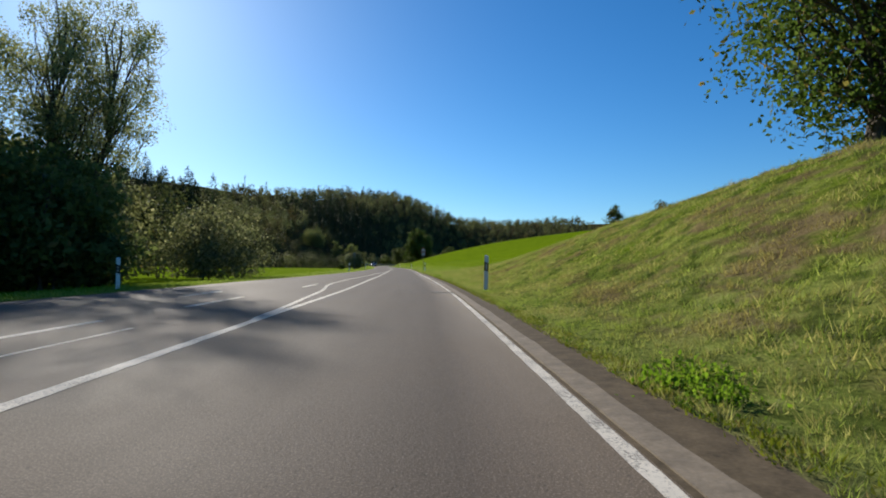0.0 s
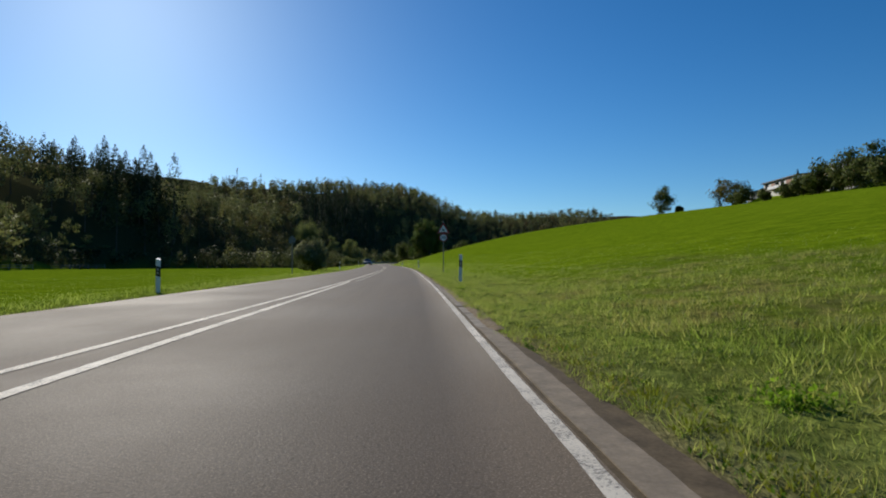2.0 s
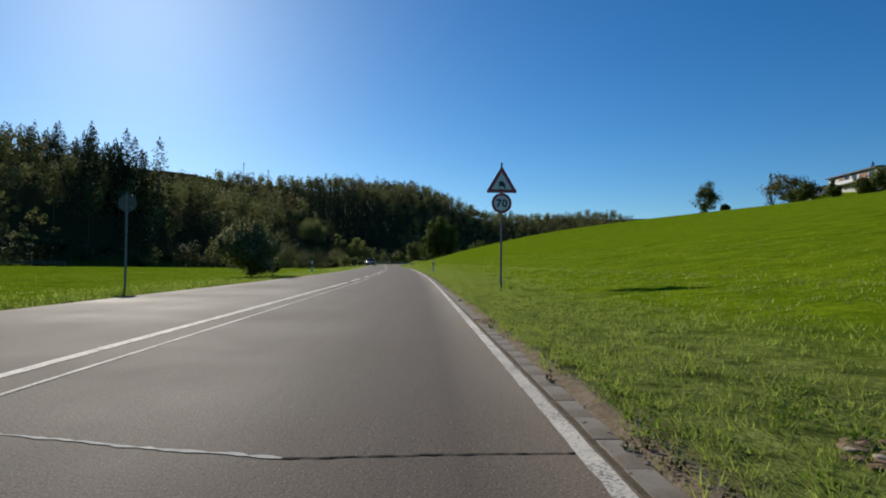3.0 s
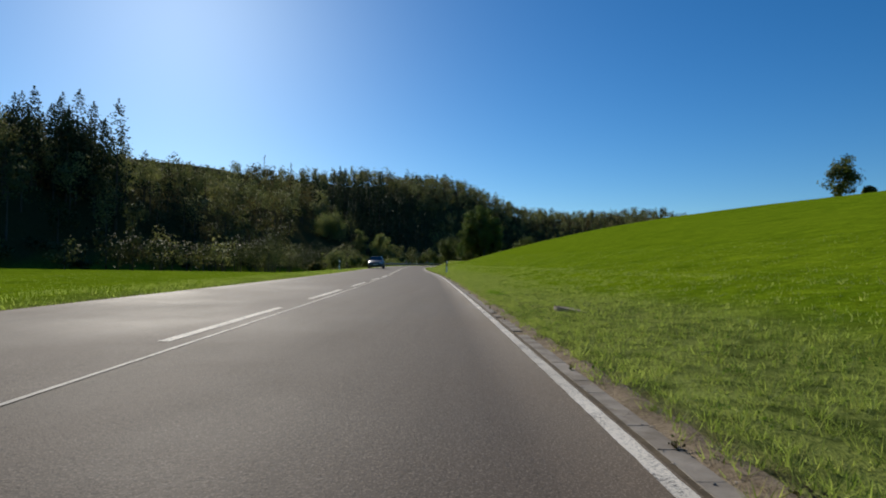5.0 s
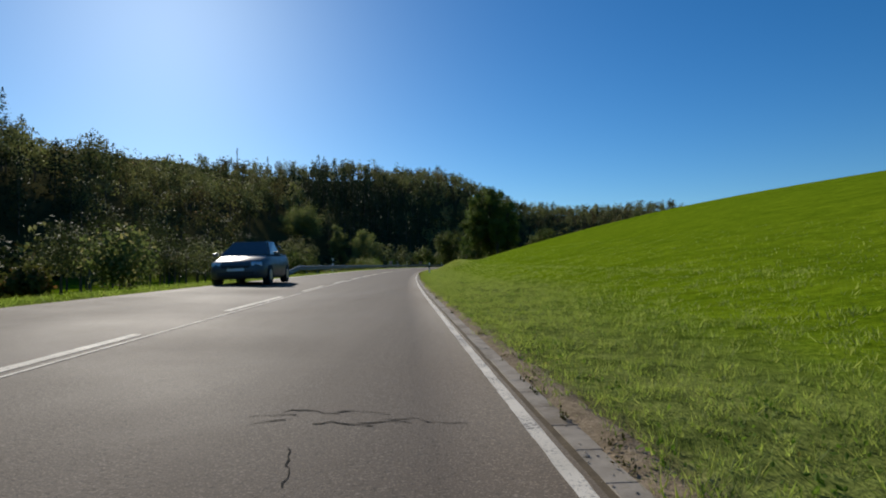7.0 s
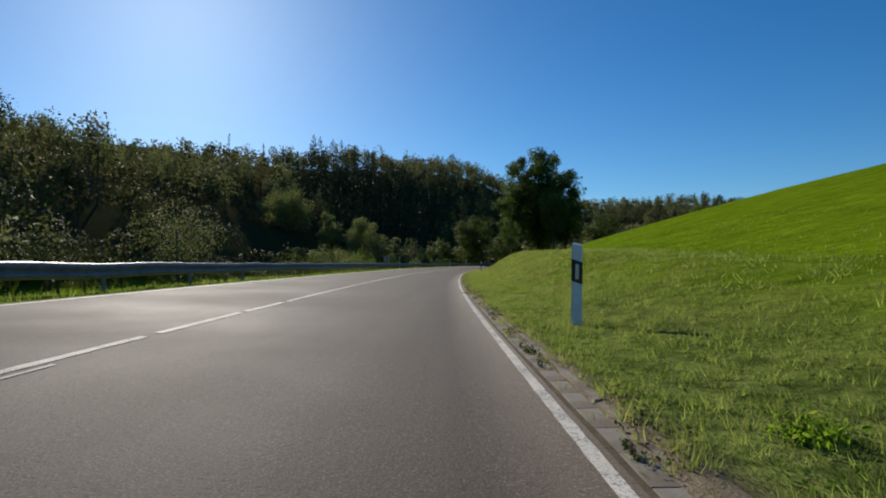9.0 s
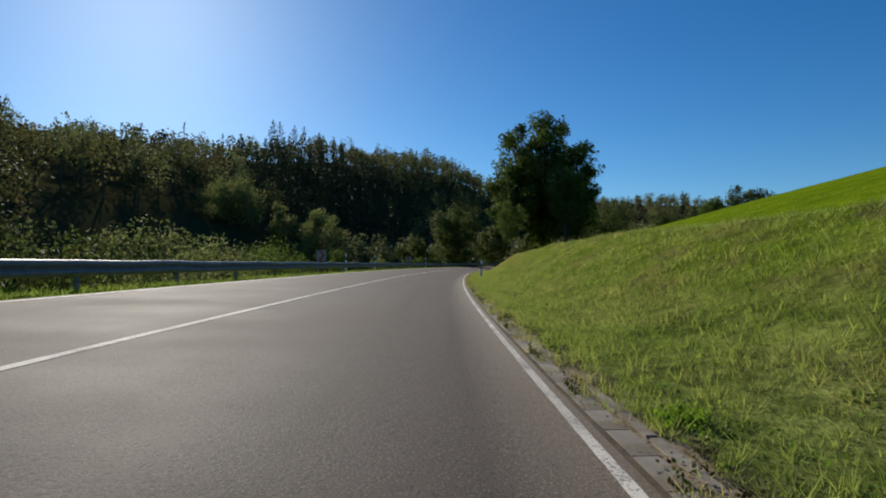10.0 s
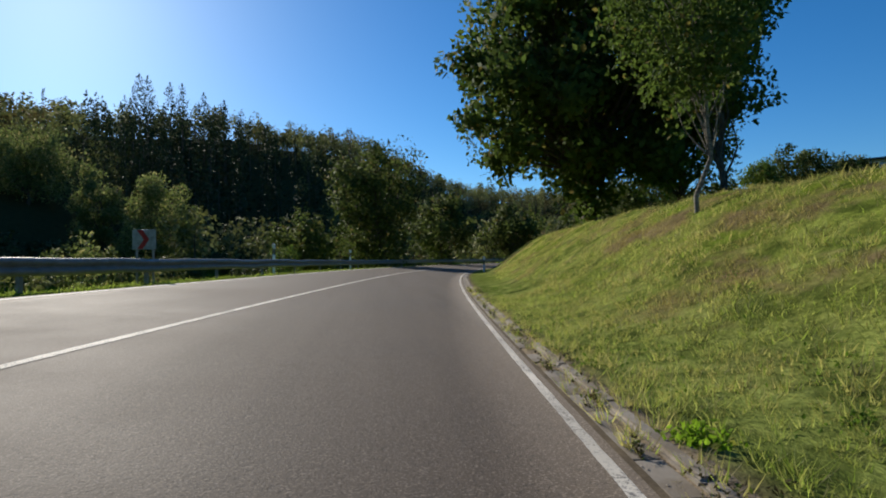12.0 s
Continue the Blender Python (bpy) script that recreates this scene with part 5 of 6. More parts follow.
def guard_rail():
    root = thing("guard_rail", pose(0, 0, 0), "long galvanised steel guard rail curving along the outer road edge", "guard rail")
    prof = [(0.0, 0.755), (0.03, 0.75), (0.075, 0.7), (0.078, 0.655), (0.03, 0.625), (0.0, 0.6), (0.03, 0.575), (0.078, 0.545), (0.075, 0.5), (0.03, 0.45), (0.0, 0.445)]
    ys = np.concatenate([np.arange(193, 196, 0.5), np.arange(196, 390, 1.0)])
    off = left_u(ys) - 1.05
    x = edge(ys) + off
    drop = -0.62 * (1 - ease((ys - 193) / 8.0))
    z = height(x, ys) + drop - 0.17
    slope = np.gradient(x, ys)
    nx, ny = 1 / np.sqrt(1 + slope**2), -slope / np.sqrt(1 + slope**2)
    rows = []
    for th in (0.0, 0.004):
        for du, dz in prof:
            rows.append(np.stack([x + nx * (du - th), ys + ny * (du - th), z + dz], -1))
    v = np.stack(rows, 1)
    n, m = len(ys), len(prof)
    faces = []
    for s in (0, m):
        for c in range(m - 1):
            i = np.arange(n - 1) * 2 * m + s + c
            faces.append(np.stack([i, i + 1, i + 1 + 2 * m, i + 2 * m], 1))
    link_mesh("beam", raw_mesh("beam", v.reshape(-1, 3), np.concatenate(faces), smooth=True), M["steel"], root, "corrugated steel beam")
    bm = boxes((-0.06, -0.003, -0.05, 0.05, -0.5, 0.72))
    box(bm, -0.003, 0.012, -0.035, 0.035, 0.55, 0.65)
    me = bpy.data.meshes.new("post")
    bm.to_mesh(me)
    bm.free()
    me.materials.append(M["steel"])
    for y in np.arange(199, 388, 4.0):
        xx = float(edge(y) + left_u(y) - 1.05)
        ob = new("post", me)
        a = math.degrees(math.atan(float(np.interp(y, ys, slope))))
        ob.parent, ob.matrix_world = root, pose(xx, float(y), float(np.interp(y, ys, z)), 0, 0, -a)
    return root


def manhole(m, r, label, concrete=False):
    root = thing("manhole_cover", m, label, "manhole cover")
    part("rim", disc_flat(r, r * 0.86, 0.0, 0.005), M["slab" if concrete else "iron"], root, "cast iron ring")
    part("lid", disc_flat(r * 0.84, 0, -0.002, 0.004), M["gutter" if concrete else "lid"], root)
    n, stud = 34, None
    for k in range(n):
        a = 2 * math.pi * k / n
        q = pose(math.cos(a) * r * 0.93, math.sin(a) * r * 0.93, 0.0045, 0, 0, math.degrees(a))
        if stud is None:
            stud = part("stud", boxes((-r * 0.05, r * 0.05, -r * 0.035, r * 0.035, -0.003, 0.003)), M["rust" if concrete else "iron"], root)
            stud.matrix_local = q
        else:
            ob = new("stud", stud.data)
            ob.parent, ob.matrix_local = root, q
    return root


def disc_flat(r, inner, z0, z1, n=48):
    bm = bmesh.new()
    outer_r = [bm.verts.new((r * math.cos(2 * math.pi * k / n), r * math.sin(2 * math.pi * k / n), z)) for z in (z0 - 0.06, z1) for k in range(n)]
    for k in range(n):
        j = (k + 1) % n
        bm.faces.new((outer_r[k], outer_r[j], outer_r[n + j], outer_r[n + k]))
    if inner:
        ir = [bm.verts.new((inner * math.cos(2 * math.pi * k / n), inner * math.sin(2 * math.pi * k / n), z)) for z in (z0 - 0.06, z1) for k in range(n)]
        for k in range(n):
            j = (k + 1) % n
            bm.faces.new((ir[k], ir[n + k], ir[n + j], ir[j]))
            bm.faces.new((outer_r[n + k], outer_r[n + j], ir[n + j], ir[n + k]))
    else:
        bm.faces.new(outer_r[n:])
    return bm


def drain_grate(m, material, wide=0.32, long=0.5):
    root = thing("drain_grate", m, "rusty iron gully grate set in the gutter", "drain grate")
    w, l, b = wide / 2, long / 2, 0.03
    bm = boxes((-w, -w + b, -l, l, -0.06, 0.012), (w - b, w, -l, l, -0.06, 0.012), (-w + b, w - b, -l, -l + b, -0.06, 0.012), (-w + b, w - b, l - b, l, -0.06, 0.012))
    part("rim", bm, M[material], root)
    n = round(long / 0.075)
    for k in range(n):
        y = -l + b + (k + 0.5) * (2 * l - 2 * b) / n
        part("bar", boxes((-w + b, w - b, y - 0.012, y + 0.012, -0.04, 0.008), bevel=0.003), M[material], root)
    part("pit", boxes((-w + b, w - b, -l + b, l - b, -0.06, -0.055)), M["tar"], root)
    return root


def lump(bm, c, size, r, flat=0.6):
    """A rough stone: an irregular block with knocked-off corners."""
    made = bmesh.ops.create_icosphere(bm, subdivisions=2 if max(size) > 0.1 else 1, radius=1.0)["verts"]
    turn = r.uniform(0, 6.3)
    for v in made:
        k = 1 + r.uniform(-0.16, 0.16)
        x, y, z = (math.copysign(abs(q) ** 0.7, q) * k * s for q, s in zip(v.co, size))
        v.co = Vector((c[0] + x * math.cos(turn) - y * math.sin(turn), c[1] + x * math.sin(turn) + y * math.cos(turn), c[2] + z * flat))


def stone(m, size, seed, label):
    bm = bmesh.new()
    lump(bm, (0, 0, 0), size, random.Random(seed))
    me = bpy.data.meshes.new("stone")
    bm.to_mesh(me)
    bm.free()
    ob = link_mesh("stone", me, M["stone"])
    ob.matrix_world = m
    return tagged(ob, label, "stone")


def earth_heap(m, r0, seed):
    """A low heap of dug earth with stones in it."""
    root = thing("earth_heap", m, "small heap of bare earth with stones in the grass", "earth heap")
    r = random.Random(seed)
    bm = bmesh.new()
    for _ in range(70):
        a, d, s = r.uniform(0, 6.3), r0 * r.random() ** 0.6, r.uniform(0.6, 1.5)
        lump(bm, (math.cos(a) * d, math.sin(a) * d, 0.016 * (1 - d / r0)), (0.034 * s, 0.03 * s, 0.026 * s), r)
    part("earth", bm, M["earth"], root)
    for _ in range(6):
        bm = bmesh.new()
        a, d, s = r.uniform(0, 6.3), r0 * r.random() ** 0.5, r.uniform(0.02, 0.05)
        lump(bm, (math.cos(a) * d, math.sin(a) * d, 0.022), (s, s * 0.8, s * 0.5), r)
        part("stone", bm, M["stone"], root)
    return root


def gravel(y0, y1, u0, u1, n, seed):
    """Loose chippings washed into the gutter and on the verge."""
    g = np.random.default_rng(seed)
    y = g.uniform(y0, y1, n)
    u = u0 + g.random(n) ** 1.3 * (u1 - u0)
    x = edge(y) + u
    ok = wave(x * 0 + u, y, 0.6, 1.0) + g.normal(0, 0.4, n) > -0.1
    x, y, u = x[ok], y[ok], u[ok]
    s = g.uniform(0.003, 0.009, len(x)) * np.where(g.random(len(x)) < 0.06, 2.0, 1.0)
    shape = np.array([(1, 0, 0), (0, 1, 0), (-1, 0, 0), (0, -1, 0), (0, 0, 0.8), (0, 0, -0.8)], float)
    c = np.stack([x, y, np.where(u < 0.26, 0.003, -0.012)], -1)
    v = c[:, None] + shape * (1, 1, 0.45) * s[:, None, None] * g.uniform(0.6, 1.3, (len(x), 6, 3))
    f = np.array([(0, 1, 4), (1, 2, 4), (2, 3, 4), (3, 0, 4), (1, 0, 5), (2, 1, 5), (3, 2, 5), (0, 3, 5)])
    f = (np.arange(len(x))[:, None, None] * 6 + f).reshape(-1, 3)
    return tagged(link_mesh("gravel", raw_mesh("gravel", v.reshape(-1, 3), f), M["stone"]), "loose stone chippings along the gutter", "gravel", kind="stuff")


def weed(m, r0, n, seed, label="bright green broad-leaved weeds on the verge"):
    """A low clump of broad leaves."""
    root = thing("weed", m, label, "weed", "verge weeds")
    g = np.random.default_rng(seed)
    c = g.normal(size=(n, 3)) * (r0 * 0.55, r0 * 0.55, r0 * 0.3) + (0, 0, 0.01)
    c[:, 2] = np.abs(c[:, 2])
    v, f = leaf_quads(c, 0.022 + r0 * 0.09, g, -0.8)
    link_mesh("leaves", raw_mesh("leaves", v, f), M["weed_leaf"], root)
    return root


def car(m):
    """A dark compact hatchback, nose towards -y."""
    root = thing("car", m, "dark grey compact hatchback on the oncoming lane", "car")
    st = [(0.0, 0.36, 0.60, 0.60), (0.06, 0.24, 0.66, 0.74), (0.3, 0.2, 0.78, 0.84), (0.8, 0.2, 0.9, 0.88), (1.15, 0.2, 0.96, 0.89), (2.4, 0.19, 0.98, 0.895),
          (3.5, 0.2, 1.0, 0.885), (4.0, 0.24, 0.98, 0.84), (4.18, 0.34, 0.9, 0.74)]
    bm = bmesh.new()
    prev = None
    for s, z0, z1, w in st:
        zm = z0 + (z1 - z0) * 0.55
        loop = [(-w * 0.9, z0), (-w, z0 + 0.1), (-w, zm), (-w * 0.94, z1 - 0.07), (-w * 0.8, z1), (0, z1 + 0.025), (w * 0.8, z1), (w * 0.94, z1 - 0.07), (w, zm), (w, z0 + 0.1), (w * 0.9, z0)]
        row = [bm.verts.new((x, s, z)) for x, z in loop]
        if prev:
            for i in range(len(row)):
                j = (i + 1) % len(row)
                bm.faces.new((prev[i], prev[j], row[j], row[i]))
        else:
            bm.faces.new(row[::-1])
        prev = row
    bm.faces.new(prev)
    part("body", bm, M["car_paint"], root, smooth=True)
    bm = bmesh.new()
    low = [(-0.8, 1.05, 0.95), (0.8, 1.05, 0.95), (0.83, 2.4, 0.97), (0.78, 3.98, 0.96), (-0.78, 3.98, 0.96), (-0.83, 2.4, 0.97)]
    top = [(-0.56, 1.82, 1.43), (0.56, 1.82, 1.43), (0.6, 2.5, 1.48), (0.54, 3.6, 1.4), (-0.54, 3.6, 1.4), (-0.6, 2.5, 1.48)]
    a, b = [bm.verts.new(p) for p in low], [bm.verts.new(p) for p in top]
    for i in range(6):
        j = (i + 1) % 6
        bm.faces.new((a[i], a[j], b[j], b[i]))
    bm.faces.new(b)
    bmesh.ops.bevel(bm, geom=[e for e in bm.edges if e.verts[0].co.z > 1.2 or e.verts[1].co.z > 1.2], offset=0.04, segments=2, affect="EDGES")
    part("cabin", bm, M["car_paint"], root, smooth=False)

    def pane(name, corners, out, inset):
        c = sum((Vector(p) for p in corners), Vector()) / len(corners)
        bm = bmesh.new()
        vs = [bm.verts.new(c + (Vector(p) - c) * inset + Vector(out) * 0.012) for p in corners]
        ws = [bm.verts.new(v.co - Vector(out) * 0.008) for v in vs]
        bm.faces.new(vs)
        bm.faces.new(ws[::-1])
        for i in range(len(vs)):
            j = (i + 1) % len(vs)
            bm.faces.new((vs[i], ws[i], ws[j], vs[j]))
        part(name, bm, M["glass"], root)

    pane("windscreen", [low[0], low[1], top[1], top[0]], (0, -0.55, 0.83), 0.9)
    pane("rear_window", [low[3], low[4], top[4], top[3]], (0, 0.9, 0.4), 0.86)
    for s in (0, 1):
        q = (lambda p: (-p[0], p[1], p[2])) if s else (lambda p: p)
        pane("side_window", [q(low[1]), q(low[2]), q(top[2]), q(top[1])], ((-0.9 if s else 0.9), 0, 0.4), 0.84)
        pane("side_window", [q(low[2]), q(low[3]), q(top[3]), q(top[2])], ((-0.9 if s else 0.9), 0, 0.4), 0.82)
        sx = -1 if s else 1
        part("mirror", boxes((sx * 0.98 - 0.09, sx * 0.98 + 0.09, 1.2, 1.32, 0.94, 1.06), bevel=0.03), M["car_paint"], root)
        lamp = bmesh.new()
        box(lamp, -0.17, 0.17, -0.04, 0.06, -0.07, 0.07, 0.03, pose(sx * 0.61, 0.12, 0.66, -18, 0, sx * 26))
        part("headlight", lamp, M["lamp_glass"], root, "clear headlight")
        for y in (0.82, 3.42):
            w = bmesh.new()
            x0, x1 = sx * 0.68, sx * 0.895
            rod(w, (x0, y, 0.315), (x1, y, 0.315), 0.315, sides=28)
            wheel = part("wheel", w, M["tyre"], root, "black tyre")
            w = bmesh.new()
            rod(w, (x1 - sx * 0.02, y, 0.315), (x1 + sx * 0.008, y, 0.315), 0.2, 0.17, sides=20)
            part("rim", w, M["rim"], wheel)
    part("grille", boxes((-0.42, 0.42, -0.012, 0.05, 0.54, 0.62), (-0.55, 0.55, -0.008, 0.06, 0.3, 0.42), bevel=0.01), M["black"], root)
    part("plate", boxes((-0.26, 0.26, -0.02, 0.02, 0.45, 0.535), bevel=0.004), M["white"], root, "blank white number plate")
    return root


def house(m, wide, deep, walls, roof_rise, label, seed, bricky=False):
    """A low house seen from afar: walls, shallow roof, windows in frames, a balcony."""
    root = thing("house", m, label, "house")
    w, d = wide / 2, deep / 2
    part("wall", boxes((-w, w, -d, d, -6.0, walls)), M["plaster"], root)
    bm = bmesh.new()
    e = 0.7
    prism(bm, [(-d - e, walls + 0.02), (d + e, walls + roof_rise), (d + e, walls + roof_rise + 0.3), (-d - e, walls + 0.34)], -w - e, w + e)
    bmesh.ops.rotate(bm, cent=(0, 0, 0), matrix=Matrix.Rotation(radians(90), 3, "Z"), verts=bm.verts)
    part("roof", bm, M["roof"], root, "dark shallow roof")
    bm = boxes((-w + 0.02, w - 0.02, -d + 0.05, d - 0.02, walls, walls + roof_rise * 0.4))
    part("gable", bm, M["plaster"], root)
    r = random.Random(seed)
    x, k = -w + 1.2, 0
    while x < w - 2.0:
        ww = r.choice((1.3, 2.0, 2.6))
        if bricky and k % 3 == 1:
            part("brick_panel", boxes((x, x + ww + 0.8, -d - 0.06, -d - 0.004, 0.0, walls - 0.1)), M["brick"], root, "red brick panel")
        else:
            win = part("window", boxes((x, x + ww, -d - 0.03, -d - 0.004, 0.75, walls - 0.45)), M["glass"], root)
            part("window_frame", boxes((x - 0.08, x, -d - 0.06, -d - 0.004, 0.67, walls - 0.37), (x + ww, x + ww + 0.08, -d - 0.06, -d - 0.004, 0.67, walls - 0.37),
                                       (x, x + ww, -d - 0.06, -d - 0.004, 0.67, 0.75), (x, x + ww, -d - 0.06, -d - 0.004, walls - 0.45, walls - 0.37)), M["timber"], win)
        x += ww + r.uniform(1.2, 2.2)
        k += 1
    bal = part("balcony", boxes((-w * 0.5, w * 0.3, -d - 1.5, -d - 0.004, -0.2, 0.0)), M["gutter"], root)
    part("railing", boxes((-w * 0.5, w * 0.3, -d - 1.5, -d - 1.42, 0.0, 0.9)), M["sign_white"], bal)
    return root


def mast(m, tall):
    """A lattice radio mast."""
    root = thing("radio_mast", m, "thin grey lattice radio mast on the wooded ridge", "mast")
    bm = bmesh.new()
    w0, w1, n = 0.6, 0.22, 14
    ring = lambda t: [Vector(((w0 + (w1 - w0) * t) * sx, (w0 + (w1 - w0) * t) * sy, tall * t)) for sx, sy in ((-1, -1), (1, -1), (1, 1), (-1, 1))]
    for k in range(n):
        a, b = ring(k / n), ring((k + 1) / n)
        for i in range(4):
            j = (i + 1) % 4
            rod(bm, a[i], b[i], 0.055, sides=4)
            rod(bm, a[i], b[j], 0.03, sides=4)
            rod(bm, b[i], b[j], 0.03, sides=4)
    part("lattice", bm, M["steel"], root)
    bm = bmesh.new()
    for z, a in ((0.92, 0.3), (0.86, 2.2), (0.8, 4.1)):
        c = Vector((math.cos(a) * 0.7, math.sin(a) * 0.7, tall * z))
        rod(bm, c, c + Vector((0, 0, 2.0)), 0.15, sides=8)
    part("antenna", bm, M["sign_white"], root)
    return root


def fence(m, long, label):
    """Weathered rail fence: posts with two rails."""
    root = thing("fence", m, label, "fence")
    n = int(long / 2.5)
    for k in range(n + 1):
        part("post", boxes((k * 2.5 - 0.06, k * 2.5 + 0.06, -0.06, 0.06, -0.4, 1.25), bevel=0.01), M["timber"], root)
    for z in (0.55, 1.0):
        part("rail", boxes((-0.1, n * 2.5 + 0.1, -0.1, -0.062, z, z + 0.13), bevel=0.01), M["timber"], root)
    return root


# ---------------------------------------------------------------- the place
build_ground()
ROAD = build_road()
build_gutter()
build_woodland()


def heading(y):
    """Degrees by which the road has turned at y."""
    return -math.degrees(math.atan(float(edge(y + 2) - edge(y - 2)) / 4))


# marker posts on both sides
RIGHT_POSTS = [(1.25, 16.5), (0.36, 68.2), (-1.55, 118.5), (-5.2, 166.4), (-9.73, 218.2), (-9.98, 269.4), (-3.9, 319.0)]
first = None
for x, y in RIGHT_POSTS:
    m = pose(x, y, float(turf_z(x - edge(y), y)) - (0.08 if y > 200 else 0.02), 0.6, 1.2, heading(y) - 8)
    first = copy_thing(first, m) if first else delineator(m)
first = None
for u, y in ((-9.35, 16.9), (-7.1, 61.9), (-7.9, 112.5), (-7.6, 164.0)):
    m = pose(*spot(u, y, -0.14), 0, 0, heading(y))
    first = copy_thing(first, m) if first else delineator(m, True)
for y, out in ((216.0, 1.3), (277.2, 2.3), (284.8, 1.8), (309.0, 1.3), (322.0, 1.3)):
    x = float(edge(y) + left_u(y)) - out
    m = pose(x, y, float(road_z(left_u(y), y)) + 0.2, 0, 0, heading(y))
    copy_thing(first, m)

warning_signs(pose(0.4, 86.45, float(height(0.4, 86.45)), 0, 0, 2))
sign_from_behind(pose(*spot(-8.45, 86.0), 0, 0, 4))
for x, y, turn, wide, tall, z0 in ((-19.9, 272.9, 18, 0.62, 0.67, 1.0), (-16.1, 300.0, -12, 0.62, 0.5, 1.12)):
    low = float(height(x, y))
    chevron_sign(pose(x, y, low, 0, 0, turn), wide, tall, z0 - low)
guard_rail()

manhole(pose(-0.02, 15.07, 0.0), 0.345, "round cast iron manhole cover set in the asphalt")
manhole(pose(*spot(1.52, 126.4, 0.02), 0, 8, 0), 0.36, "round concrete and iron manhole cover in the grass", True)
drain_grate(pose(float(edge(28.0)) + 0.12, 28.02, 0.0), "rust", 0.26, 0.4)
drain_grate(pose(float(edge(225.62)) + 0.11, 225.6, 0.004, 0, 0, heading(225)), "rust", 0.23, 0.62)
for n, (u, y, s, seed) in enumerate(((0.66, 3.3, 0.26, 1), (0.95, 3.6, 0.26, 2), (0.8, 3.0, 0.2, 3), (0.72, 36.9, 0.24, 4), (0.95, 37.2, 0.28, 5), (0.62, 61.8, 0.14, 6),
                                     (0.7, 131.4, 0.17, 7), (0.8, 131.0, 0.2, 8), (0.66, 154.2, 0.13, 9), (0.9, 213.9, 0.16, 10), (1.3, 226.2, 0.2, 11), (0.52, 250.4, 0.16, 12),
                                     (1.5, 238.0, 0.2, 13), (2.0, 262.4, 0.22, 14), (0.75, 26.6, 0.14, 15), (1.2, 49.6, 0.2, 16), (0.45, 238.7, 0.13, 17), (0.4, 286.9, 0.12, 18))):
    weed(pose(*spot(u, y), 0, 0, 40 * n), s * 0.8, 280, seed)

weed(pose(*spot(2.0, 86.7), 0, 0, 20), 0.24, 220, 19, "dark weeds round the foot of the sign pole")

stone(pose(*spot(1.11, 251.98, 0.012), 4, -10, 30), (0.12, 0.06, 0.02), 3, "flat pale stone lying in the grass bank")
earth_heap(pose(*spot(1.16, 72.36, 0.0)), 0.26, 4)
gravel(53, 300, 0.07, 0.46, 7500, 6)
gravel(-4, 53, 0.2, 0.55, 1600, 7)

car(pose(-13.75, 182.0, float(road_z(-5.0, 183.5)), 0, -1.2, 5.5))

# grass along the road
build_grass("verge_grass", -3, 296, 0.2, 1.4, 1300, 0.052, 0.0055, 0.14, "lush ragged grass on the road verge", 21, 1, 0.0, 12, spread=0.022, bare=-9)
build_grass("verge_grass_middle", -3, 296, 1.3, 2.8, 540, 0.062, 0.0078, 0.1, "lush green grass on the verge slope", 26, 1, 0.1, 10, spread=0.03, bare=-9)
build_grass("verge_grass_upper", -3, 296, 2.7, 5.8, 125, 0.065, 0.012, 0.1, "mown green grass beside the road", 22, 1, 0.5, 8, spread=0.05, bare=-9)
build_grass("grass_tufts", -3, 296, 0.3, 3.4, 110, 0.08, 0.005, 0.12, "taller rank grass tufts on the verge", 27, 1, 0.9, 34, spread=0.034)
build_grass("gutter_grass", 54, 300, 0.17, 0.32, 330, 0.06, 0.006, 0.6, "sparse grass growing out of the slab joints", 30, 1, 0.0, 22, spread=0.02, bare=0.2)
build_grass("bend_gutter_grass", 205, 300, 0.1, 0.34, 1100, 0.055, 0.006, 0.8, "rank half-dead grass growing in the gutter slabs", 31, 1, 0.0, 26, spread=0.03, bare=0.1)
build_grass("bank_grass", -2, 62, 1.6, 8.5, 260, 0.075, 0.0115, 0.3, "patchy dry and green grass on the roadside bank", 28, 1, 0.2, 14, spread=0.06)
build_grass("upper_bank_grass", 222, 312, 1.5, 5.2, 340, 0.065, 0.0095, 0.2, "rank grass on the bank of the bend", 29, 1, 0.2, 14, spread=0.06)
build_grass("bank_tussocks", -2, 60, 1.8, 9.5, 60, 0.1, 0.0075, 0.35, "coarse tussocks of grass on the roadside bank", 33, 1, 0.1, 46, spread=0.09)
build_grass("bend_tussocks", 224, 310, 1.3, 5.0, 60, 0.085, 0.007, 0.2, "coarse tussocks of grass on the bank of the bend", 34, 1, 0.1, 46, spread=0.09)
build_grass("dry_thatch", 50, 300, 0.3, 1.6, 110, 0.016, 0.004, 1.0, "dead straw lying in the verge grass", 35, 1, 1.2, 12, spread=0.06, lean=(1.5, 5.0))
build_grass("gutter_straw", 53, 300, 0.17, 0.36, 640, 0.008, 0.0035, 1.0, "dead straw and cuttings lying on the gutter edge", 37, 1, 0.0, 14, spread=0.05, lift=0.004, lean=(2.0, 9.0), bare=0.0)
build_grass("shoulder_moss", -4, 53, 0.46, 0.72, 1300, 0.022, 0.014, 0.0, "yellow-green moss and clover on the shoulder edge", 36, 1, 0.0, 10, mat="moss", spread=0.04, lift=0.014)
build_grass("meadow_grass", -4, 305, 5.5, 14, 22, 0.05, 0.02, 0.06, "green meadow grass on the slope", 23, 1, 0.9)
build_grass("far_verge_grass", 8, 330, 0.03, 2.0, 110, 0.1, 0.015, 0.05, "bright green grass on the far verge", 24, -1, 0.3)
